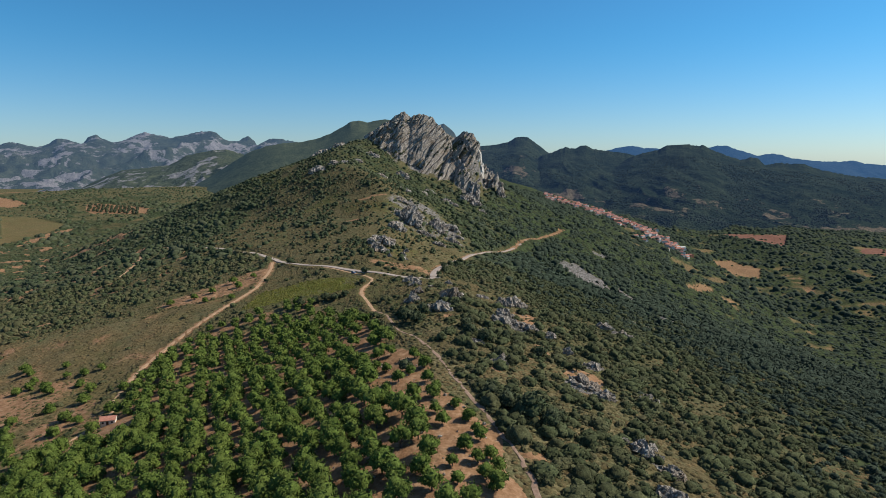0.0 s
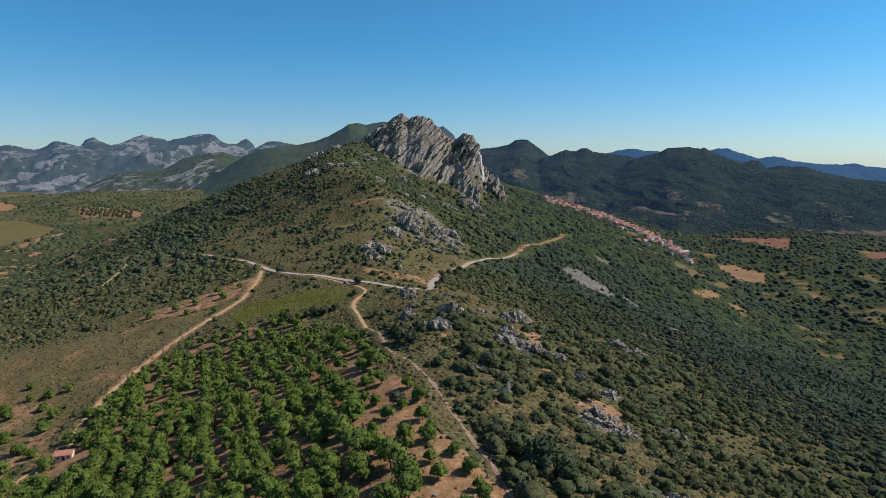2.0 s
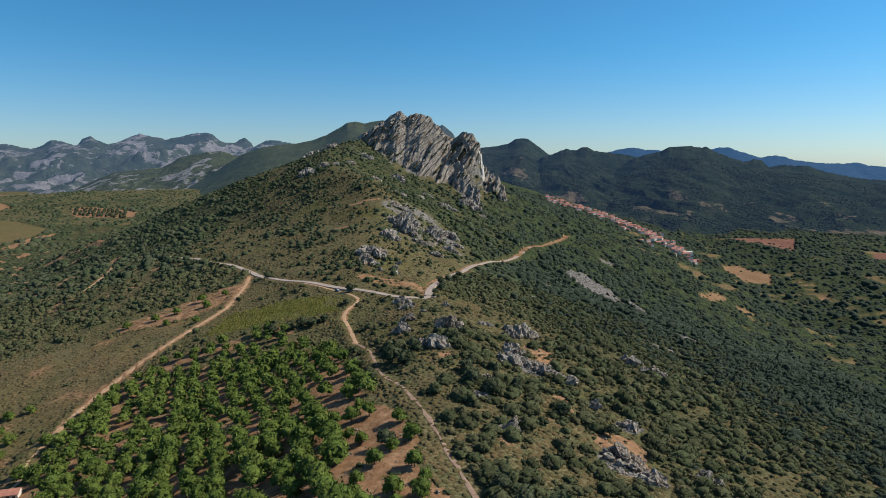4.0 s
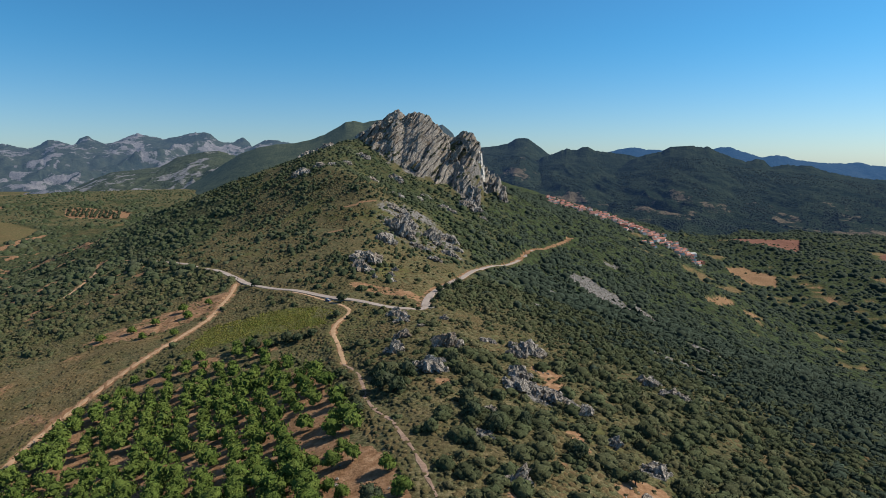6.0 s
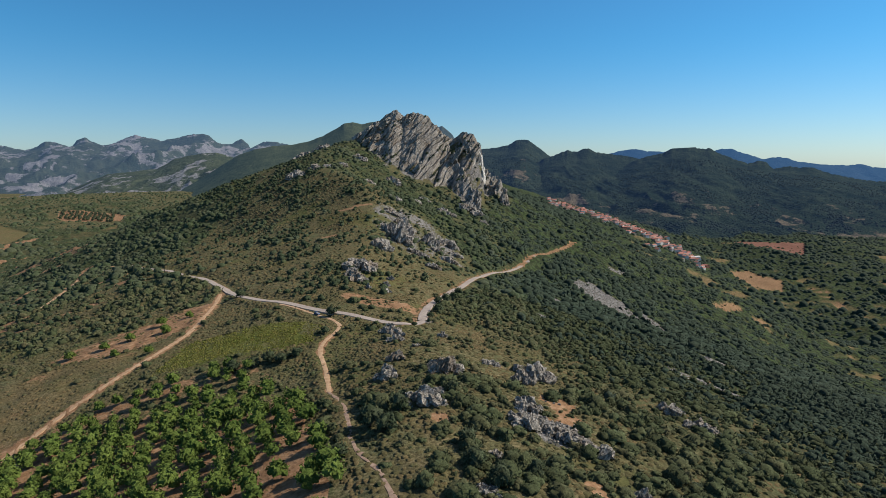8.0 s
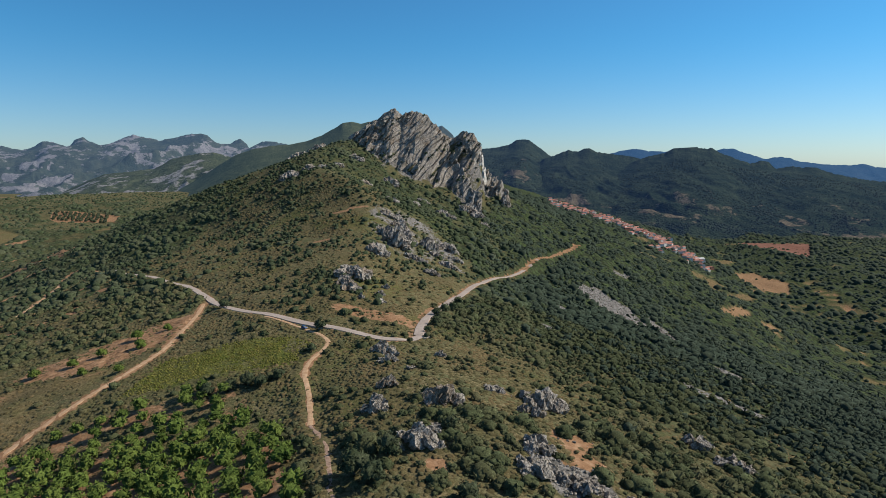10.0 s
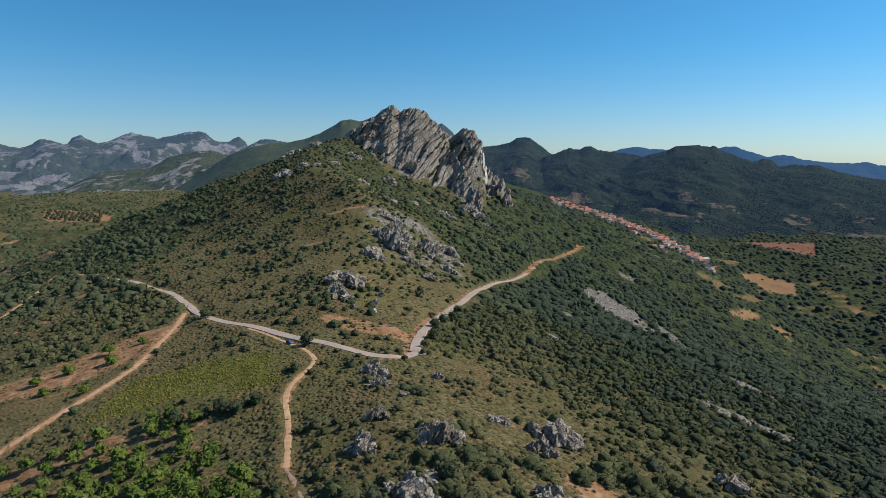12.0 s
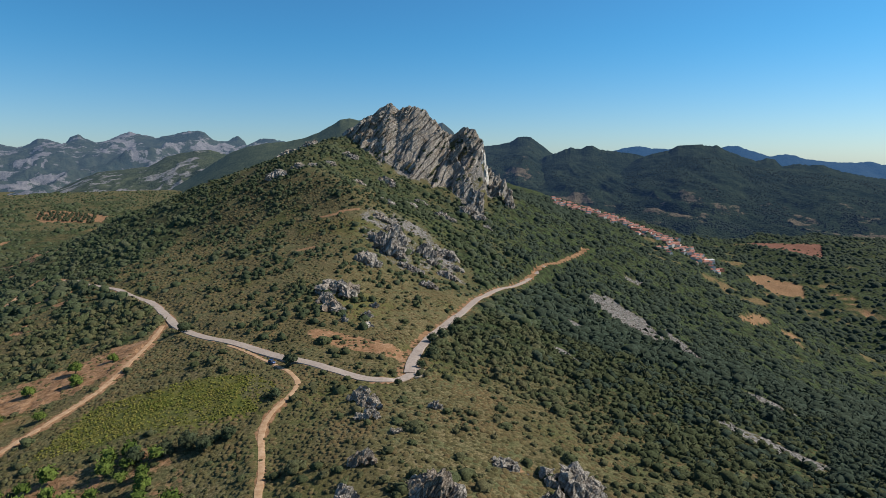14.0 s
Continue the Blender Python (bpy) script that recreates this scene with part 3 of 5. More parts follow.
def way_strip(name, line, half, material, label, lift=0.1, ragged=0.25, seed=1):
    """A road or track as a slab laid on its cut in the slope, with uneven edges."""
    d = np.gradient(line, axis=0)
    d /= np.linalg.norm(d, axis=1)[:, None]
    side = np.c_[d[:, 1], -d[:, 0]]
    s = np.arange(len(line)) * 0.7
    across = (-1.12, -1.0, -0.5, 0.0, 0.5, 1.0, 1.12)
    verts = []
    for k, a in enumerate(across):
        wob = ragged * (vnoise(s, s * 0 + k, seed) + 0.6 * vnoise(s * 3, s * 0 + k + 9, seed)) * (abs(a) > 0.9)
        p = line + side * (a * half + wob * np.sign(a))[:, None]
        z = ground(p[:, 0], p[:, 1]) * 0.3 + ground(line[:, 0], line[:, 1]) * 0.7
        z = np.where(abs(a) > 1.05, ground(p[:, 0], p[:, 1]) - 0.5, z + lift + 0.06 * (1 - a * a))
        verts.append(np.c_[p, z])
    n, w = len(line), len(across)
    v = np.stack(verts, 1).reshape(-1, 3)
    i = np.arange(n - 1)[:, None] * w + np.arange(w - 1)[None]
    faces = np.stack([i, i + 1, i + 1 + w, i + w], -1).reshape(-1, 4)
    ob = new(name, mesh_from(name, v, faces, material))
    return tagged(ob, label, name.split("_")[-1], kind="structure")


way_strip("road", ROAD_WEST, 2.4, ASPHALT, "narrow pale worn asphalt country road with crumbling edges", 0.3, seed=1)
way_strip("road", ROAD_EAST[1:], 2.5, ASPHALT, "narrow pale worn asphalt country road cut into the slope", 0.5, seed=2)
way_strip("dirt_track", PATH_LINE, 1.0, DIRT, "narrow rutted earth track along the ridge", seed=3)
way_strip("dirt_track", TRACK_LINE, 1.15, DIRT, "dusty orange earth track beside the orchard", seed=4)
way_strip("dirt_track", LOW_PATH, 0.65, RED_DIRT, "narrow reddish footpath between orchard and scrub", 0.08, 0.6, seed=6)
way_strip("dirt_track", HUT_PATH, 0.6, DIRT, "faint earth path past the hut", 0.08, 0.35, seed=7)
way_strip("dirt_track", FARM_TRACK, 1.3, DIRT, "pale earth farm track leaving the road", seed=8)
way_strip("dirt_track", SPUR_LINE, 0.9, DIRT, "short earth spur joining the asphalt road", 0.17, seed=5)


# ---- far mountains ----
def mountain_range(name, skyline, near, far, foot, material, label, relief=0.22, grain=14.0, rocky=0.0, seed=0, jag=4.0, spur=520.0, slant=0.0, bend=1.3, woods=0, domes=False):
    """A range of hills: its skyline given as bearing and height (thousandths), its foot nearer."""
    sky_u, sky_v = np.array(skyline[0]) / 1000, np.array(skyline[1]) / 1000
    n, rows = 460, 96
    u = np.linspace(sky_u[0], sky_u[-1], n)
    v = np.interp(u, sky_u, sky_v)
    s = np.concatenate([np.linspace(0, 1, rows), [1.04, 1.1, 1.2]])
    U, S = np.meshgrid(u, s)
    V = np.meshgrid(v, s)[0]
    depth = near + (far - near) * S
    x, y = depth * U - depth * 0.0323, depth
    t = np.clip(S, 0, 1)
    wide = np.convolve(np.pad(v, 30, mode="edge"), np.hanning(63)[1:-1] / np.hanning(63).sum(), "valid")
    V = wide[None] + (V - wide[None]) * smooth(0.82, 1.0, t)
    top = 100 + V * far
    crest = (2 * np.abs(fbm(U * far / 90, U * 0 + seed, 4, seed, 0.65)) - 0.4) * jag
    # spurs and ravines come down from the crest, bending as they go
    p = x + slant * (far - y) + 130 * fbm(x / 420, y / 420, 3, seed + 7)
    big = 1 - 2 * np.abs(vnoise(p / spur, y / (3.2 * spur), seed + 5))
    mid = 1 - 2 * np.abs(fbm(p / (0.36 * spur), y / (0.7 * spur), 3, seed + 6))
    fine = fbm(x / 75, y / 75, 4, seed + 8)
    tall = np.maximum(top - foot, 40)
    env = np.sin(np.pi * np.clip(t, 0, 1) ** 0.8) ** 0.9
    z = foot + (top - foot) * t ** bend + crest * smooth(0.9, 1.0, t)
    z = z + env * (relief * tall * (0.62 * big + 0.38 * mid) + grain * fine)
    # what stands in front keeps under the line of sight to the crest
    z = np.minimum(z, 100 + (np.minimum(V, v[None]) - 0.003 * (1 - t)) * depth)
    z = np.where(S > 1, top + crest - (S - 1) * 900, z)
    patch = fbm(x / 150 + 0.3 * fine, y / 260, 4, seed + 9)
    if domes:
        head = smooth(0.62, 0.95, t + 0.25 * vnoise(p / 170, y / 500, seed + 4)) * smooth(-0.25, 0.2, vnoise(U * far / 230, t * 2.2, seed + 11))
        fan = smooth(0.42, 0.5, vnoise(p / 150 + 0.5 * fine, y / 700, seed + 12)) * smooth(0.2, 0.4, t) * (1 - smooth(0.72, 0.9, t))
        rock = np.clip(0.05 + 0.42 * head + 0.5 * fan + 0.3 * smooth(0.0, 0.4, patch) + rocky * (0.4 + mid), 0, 1)
    else:
        rock = np.clip(rocky * (0.45 + 1.5 * patch + 0.3 * mid), 0, 1) * (1.5 - 1.2 * smooth(0.1, 0.8, t))
    i = np.arange(len(s) - 1)[:, None] * n + np.arange(n - 1)[None]
    faces = np.stack([i, i + 1, i + 1 + n, i + n], -1).reshape(-1, 4)
    me = mesh_from(name, np.c_[x.ravel(), y.ravel(), z.ravel()], faces, material, {"rocky": rock.ravel()}, True)
    hill = tagged(new(name, me), label, "mountains", kind="structure")
    if woods:
        rng = np.random.default_rng(seed)
        a, q = rng.uniform(0.02, 0.98, woods), rng.uniform(0.0, 0.9, woods) ** 1.6
        i, j = a * (n - 1), q * (rows - 1)
        i0, j0 = i.astype(int), j.astype(int)
        px, py, pz = (g[j0, i0] + (g[j0, i0 + 1] - g[j0, i0]) * (i - i0) + (g[j0 + 1, i0] - g[j0, i0]) * (j - j0) for g in (x, y, z))
        keep = (rng.uniform(size=woods) < 0.5 + 1.5 * fbm(px / 110, py / 170, 4, seed)) & (np.abs(px) < 0.86 * py) & (rock[j0, i0] < 0.35)
        px, py, pz = px[keep], py[keep], pz[keep]
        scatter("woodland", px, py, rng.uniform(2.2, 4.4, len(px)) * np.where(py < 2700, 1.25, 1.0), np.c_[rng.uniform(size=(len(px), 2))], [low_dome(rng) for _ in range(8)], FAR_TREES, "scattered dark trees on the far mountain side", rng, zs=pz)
    return hill


# ---- rocks ----
def blade(rng, length, thick, deep, nl=7, nt=3, nd=4):
    """One jagged tilted rock slab as vertices and quads, standing along +z from its foot."""
    grid, faces = {}, []
    verts = []

    def vid(i, j, k):
        key = (i, j, k)
        if key not in grid:
            grid[key] = len(verts)
            verts.append((i / nt - 0.5, j / nd - 0.5, k / nl))
        return grid[key]

    for k in range(nl):
        for j in range(nd):
            faces.append((vid(0, j, k), vid(0, j, k + 1), vid(0, j + 1, k + 1), vid(0, j + 1, k)))
            faces.append((vid(nt, j, k), vid(nt, j + 1, k), vid(nt, j + 1, k + 1), vid(nt, j, k + 1)))
        for i in range(nt):
            faces.append((vid(i, 0, k), vid(i + 1, 0, k), vid(i + 1, 0, k + 1), vid(i, 0, k + 1)))
            faces.append((vid(i, nd, k), vid(i, nd, k + 1), vid(i + 1, nd, k + 1), vid(i + 1, nd, k)))
    for i in range(nt):
        for j in range(nd):
            faces.append((vid(i, j, nl), vid(i + 1, j, nl), vid(i + 1, j + 1, nl), vid(i, j + 1, nl)))
    v = np.array(verts)
    t = v[:, 2]
    taper = 1 - 0.55 * t ** 2.2
    skew = rng.uniform(-0.25, 0.25)
    x = v[:, 0] * thick * taper + rng.normal(0, 0.10, len(v)) * thick
    y = v[:, 1] * deep * (1 - 0.4 * t ** 2) + skew * deep * t + rng.normal(0, 0.07, len(v)) * deep
    z = t * length * (1 - 0.3 * np.abs(v[:, 1] + rng.uniform(-0.3, 0.3)) * t) + rng.normal(0, 0.035, len(v)) * length * (t > 0)
    return np.c_[x, y, z], np.array(faces)


ROCK_SPOTS = []


def slab(thing_ob, base, rng, x, y, top, length, thick, deep, lean, material, detail):
    v, f = blade(rng, length, thick, deep, *detail)
    q = Vector((0, 0, 1)).rotation_difference((Vector(lean) + Vector(rng.normal(0, 0.09, 3))).normalized())
    m = np.array((q.to_matrix() @ Matrix.Rotation(rng.normal(0, 0.3), 3, "Z")))
    v = v @ m.T
    v = v + np.array([x, y, top]) - v[v[:, 2].argmax()] - base
    ob = new("slab", mesh_from("slab", v, f, material))
    ob.parent = thing_ob


def chunk_mesh(seed, material):
    """An angular broken block of about unit radius, its ribs along z."""
    rng = np.random.default_rng(seed)
    bm = bmesh.new()
    for p in rng.normal(size=(14, 3)):
        p = p / np.linalg.norm(p) * rng.uniform(0.72, 1.0)
        bm.verts.new((p[0], p[1], p[2] * (1.15 if p[2] > 0 else 0.9)))
    out = bmesh.ops.convex_hull(bm, input=bm.verts)
    bmesh.ops.delete(bm, geom=list({g for g in out["geom_interior"] + out["geom_unused"] if isinstance(g, bmesh.types.BMVert)}), context="VERTS")
    bmesh.ops.subdivide_edges(bm, edges=bm.edges, cuts=2, use_grid_fill=True)
    bmesh.ops.triangulate(bm, faces=bm.faces)
    bm.normal_update()
    off = Vector(rng.uniform(0, 40, 3))
    for v in bm.verts:
        q = Vector((v.co.x * 4.2, v.co.y * 4.2, v.co.z * 1.4)) + off
        cleft = abs(noise.noise(q))
        v.co += v.normal * (0.20 * (cleft - 0.25) + 0.13 * (noise.cell(q * 0.8) - 0.5) + 0.05 * noise.noise(v.co * 9 + off))
    me = bpy.data.meshes.new("boulder")
    bm.to_mesh(me)
    bm.free()
    me.materials.append(material)
    return me


CHUNKS = {m.name: [chunk_mesh(900 + k, m) for k in range(9)] for m in (ROCK, CRAG)}


def boulder(thing_ob, base, rng, x, y, z, sx, sy, sz, lean, material):
    ob = new("boulder", CHUNKS[material.name][rng.integers(0, 9)])
    q = Vector((0, 0, 1)).rotation_difference((Vector(lean) + Vector(rng.normal(0, 0.14, 3))).normalized())
    turn = q.to_matrix().to_4x4() @ Matrix.Rotation(rng.uniform(-0.5, 0.5) + 3.1416 * rng.integers(0, 2), 4, "Z")
    ob.parent = thing_ob
    ob.matrix_basis = Matrix.Translation(Vector((x, y, z)) - Vector(base)) @ turn @ Matrix.Diagonal((sx, sy, sz, 1))


def ico(level):
    bm = bmesh.new()
    bmesh.ops.create_icosphere(bm, subdivisions=level, radius=1.0)
    v = np.array([p.co[:] for p in bm.verts])
    f = np.array([[p.index for p in q.verts] for q in bm.faces])
    bm.free()
    return v, f


def clump(rng, level, flakes, flake=0.2, lump=0.3, squash=0.8, core=1.0, deep=0.9, cut=-0.45, fine=0.0):
    """A bush of unit radius: a lumpy body without its underside, and leaf sprays standing off it."""
    v, f = ico(level)
    keep = v[f][:, :, 2].mean(1) > cut
    f = f[keep]
    used, inv = np.unique(f, return_inverse=True)
    v, f = v[used], inv.reshape(f.shape)
    off = rng.uniform(0, 9, 3)
    r = 1 + lump * np.array([noise.noise(Vector(p * 1.6 + off)) for p in v]) + rng.normal(0, 0.07, len(v))
    r = r + fine * np.array([abs(noise.noise(Vector(p * 3.4 + off))) - 0.3 for p in v])
    v = v * r[:, None] * core * (1, 1, squash)
    if flakes:
        d = rng.normal(size=(flakes, 3))
        d[:, 2] = np.abs(d[:, 2]) - 0.15
        d /= np.linalg.norm(d, axis=1)[:, None]
        rr = 1 + lump * np.array([noise.noise(Vector(p * 1.6 + off)) for p in d])
        c = d * (rr * rng.uniform(deep, 1.15, flakes))[:, None] * (1, 1, squash)
        tri = c[:, None] + rng.normal(0, flake, (flakes, 3, 3))
        f = np.vstack([f, len(v) + np.arange(flakes * 3).reshape(-1, 3)])
        v = np.vstack([v, tri.reshape(-1, 3)])
    return v, f


def low_dome(rng, sides=6):
    """A small far tree crown: two uneven rings and a top."""
    a = np.arange(sides) * 6.283 / sides
    rings = [np.c_[np.cos(a + t) * r * rng.uniform(0.75, 1.2, sides), np.sin(a + t) * r * rng.uniform(0.75, 1.2, sides), h + rng.uniform(-0.12, 0.12, sides)] for r, h, t in ((0.95, -0.3, 0.0), (0.8, 0.4, 0.5))]
    v = np.vstack(rings + [[(0, 0, 0.95)]])
    i, j = np.arange(sides), (np.arange(sides) + 1) % sides
    f = np.vstack([np.c_[i, j, i + sides], np.c_[j, j + sides, i + sides], np.c_[i + sides, j + sides, i * 0 + 2 * sides]])
    return v, f


def lobed(rng, lobes, level, flakes, flake, squash=0.85):
    """A bush of several rounded heads of leaves grown into one another."""
    vs, fs, n = [], [], 0
    for k in range(lobes):
        a = 6.283 * (k + rng.uniform(-0.25, 0.25)) / max(lobes - 1, 1)
        far = 0.0 if k == 0 else rng.uniform(0.45, 0.7)
        r = rng.uniform(0.66, 0.8) if k == 0 else rng.uniform(0.4, 0.58)
        v, f = clump(rng, level, flakes, flake, 0.35, squash, 1.0, 0.92, -0.25 if k == 0 else -0.4, 0.5)
        vs.append(v * r + (math.cos(a) * far, math.sin(a) * far, (0.16 if k == 0 else rng.uniform(-0.22, 0.12)) * squash))
        fs.append(f + n)
        n += len(v)
    return np.vstack(vs), np.vstack(fs)


def scatter(name, xs, ys, size, tint, shapes, material, label, rng, sink=0.25, tall=1.0, zs=None, rounded_off=False):
    """Joins many bushes into one object of stuff."""
    vs, fs, cs, n = [], [], [], 0
    zs = ground(xs, ys) if zs is None else zs
    which = rng.integers(0, len(shapes), len(xs))
    turn = rng.uniform(0, 6.283, len(xs))
    hi = rng.uniform(0.75, 1.25, len(xs)) * tall
    for k, (v, f) in enumerate(shapes):
        at = np.nonzero(which == k)[0]
        if not len(at):
            continue
        c, s = np.cos(turn[at])[:, None], np.sin(turn[at])[:, None]
        sz = size[at][:, None]
        x = (v[:, 0] * c - v[:, 1] * s) * sz + xs[at][:, None]
        y = (v[:, 0] * s + v[:, 1] * c) * sz + ys[at][:, None]
        z = (v[:, 2] * hi[at][:, None] + 0.45 - sink) * sz + zs[at][:, None]
        vs.append(np.stack([x, y, z], -1).reshape(-1, 3))
        fs.append((f[None] + (n + np.arange(len(at)) * len(v))[:, None, None]).reshape(-1, 3))
        cs.append(np.repeat(np.c_[tint[at], np.zeros(len(at))], len(v), axis=0))
        n += len(at) * len(v)
    me = mesh_from(name, np.vstack(vs), np.vstack(fs), material, {"tint": np.vstack(cs)}, rounded_off)
    return tagged(new(name, me), label, "shrubs", kind="stuff")


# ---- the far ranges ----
# the last colour of each is its blue haze, given off as emission
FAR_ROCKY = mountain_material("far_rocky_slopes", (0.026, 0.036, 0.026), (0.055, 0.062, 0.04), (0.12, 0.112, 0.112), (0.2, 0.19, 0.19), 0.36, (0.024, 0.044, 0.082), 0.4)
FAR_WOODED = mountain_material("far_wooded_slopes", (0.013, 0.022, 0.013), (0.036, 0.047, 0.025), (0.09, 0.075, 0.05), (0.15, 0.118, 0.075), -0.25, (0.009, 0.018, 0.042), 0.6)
# blue haze is also put into this base colour
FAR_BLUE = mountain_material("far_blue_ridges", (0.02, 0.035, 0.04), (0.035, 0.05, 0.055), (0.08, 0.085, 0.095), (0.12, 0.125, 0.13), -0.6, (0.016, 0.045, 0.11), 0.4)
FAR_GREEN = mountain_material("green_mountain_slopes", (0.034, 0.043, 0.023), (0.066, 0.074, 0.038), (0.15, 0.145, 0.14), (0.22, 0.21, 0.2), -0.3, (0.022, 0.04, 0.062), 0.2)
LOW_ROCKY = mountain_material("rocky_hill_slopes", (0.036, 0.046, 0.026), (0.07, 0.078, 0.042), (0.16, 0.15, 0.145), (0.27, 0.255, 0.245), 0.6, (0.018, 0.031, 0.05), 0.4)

# Skylines: thousandths across from straight ahead, thousandths above eye level.
ROCKY_LINE = ((-1010, -870, -791, -751, -731, -702, -688, -673, -652, -638, -624, -609, -599, -584, -570, -556, -541, -516, -501, -482, -459, -434, -410, -391, -377, -368, -358, -344, -332, -325, -315, -311, -296, -288, -268, -239, -173, -98), (13, 23, 19, 25, 29, 23, 20, 24, 34, 34, 29, 26, 36, 41, 33, 28, 30, 41, 45, 41, 36, 39, 46, 47, 43, 34, 30, 30, 36, 38, 30, 23, 30, 34, 33, 28, 22, 6))
LOW_LINE = ((-732, -682, -632, -591, -545, -501, -462, -432, -393, -364, -336, -298, -251, -175), (-67, -65, -54, -36, -19, -14, -10, 6, 14, 16, 9, -5, -22, -45))
GREEN_LINE = ((-466, -425, -385, -355, -326, -297, -268, -239, -211, -187, -168, -153, -139, -125, -111, -97, -78, -22, 15, 62), (-67, -46, -25, -6, 11, 21, 26, 28, 33, 42, 52, 61, 63, 60, 63, 65, 62, 52, 38, -8))
PEAK_LINE = ((-60, -22, -8, 1, 10, 18, 26, 36, 53, 72), (20, 46, 55, 58, 51, 44, 29, 6, -26, -54))
CONE_LINE = ((-41, 15, 62, 90, 108, 119, 131, 141, 155, 169, 183, 220, 277, 343), (11, 18, 21, 24, 28, 35, 37, 35, 25, 14, 6, -9, -31, -54))
SECOND_LINE = ((109, 146, 164, 187, 201, 208, 218, 227, 234, 245, 270, 303, 349, 405, 480), (-17, -3, 6, 14, 20, 18, 17, 22, 23, 17, 14, 9, -3, -17, -44))
MAIN_LINE = ((203, 249, 294, 330, 353, 366, 384, 404, 414, 425, 442, 468, 486, 502, 515, 525, 534, 548, 568, 591, 615, 642, 679, 723, 825, 952, 1070), (-45, -21, -3, 11, 15, 22, 23, 24, 22, 23, 14, 5, -1, 3, 1, -8, -9, -5, -7, -8, -16, -22, -28, -31, -44, -62, -80))
BLUE_LINE = ((202, 247, 266, 284, 311, 330, 362, 403, 430, 448, 462, 476, 513, 535, 549, 568, 604, 649, 667, 686, 720, 803, 929, 1063), (-3, 9, 13, 18, 22, 18, 17, 14, 18, 22, 22, 17, 6, 9, 8, 2, -3, -4, -2, -7, -10, -17, -26, -33))
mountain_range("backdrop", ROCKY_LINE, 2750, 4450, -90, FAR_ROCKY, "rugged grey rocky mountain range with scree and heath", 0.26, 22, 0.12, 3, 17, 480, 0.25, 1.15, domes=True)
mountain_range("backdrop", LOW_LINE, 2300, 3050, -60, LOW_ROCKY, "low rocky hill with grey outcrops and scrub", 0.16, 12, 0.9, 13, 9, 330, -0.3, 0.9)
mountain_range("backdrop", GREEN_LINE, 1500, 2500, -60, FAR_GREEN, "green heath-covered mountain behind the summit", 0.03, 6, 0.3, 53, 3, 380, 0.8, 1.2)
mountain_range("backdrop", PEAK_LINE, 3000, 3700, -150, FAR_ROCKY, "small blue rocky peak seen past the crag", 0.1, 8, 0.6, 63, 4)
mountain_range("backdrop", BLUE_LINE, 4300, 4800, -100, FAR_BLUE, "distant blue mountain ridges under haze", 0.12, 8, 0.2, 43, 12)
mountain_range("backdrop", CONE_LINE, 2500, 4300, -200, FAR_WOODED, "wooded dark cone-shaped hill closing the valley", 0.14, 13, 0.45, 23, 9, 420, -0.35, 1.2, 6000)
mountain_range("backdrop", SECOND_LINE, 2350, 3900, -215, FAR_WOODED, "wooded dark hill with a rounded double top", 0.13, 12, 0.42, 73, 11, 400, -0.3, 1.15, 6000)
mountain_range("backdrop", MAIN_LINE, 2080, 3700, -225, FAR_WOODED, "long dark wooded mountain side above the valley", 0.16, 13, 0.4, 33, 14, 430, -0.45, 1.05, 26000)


def saw(c):
    """A leaning slab profile: falls slowly, then steps up."""
    f = c - np.floor(c)
    return np.where(f < 0.86, 1 - f / 0.86, (f - 0.86) / 0.14)


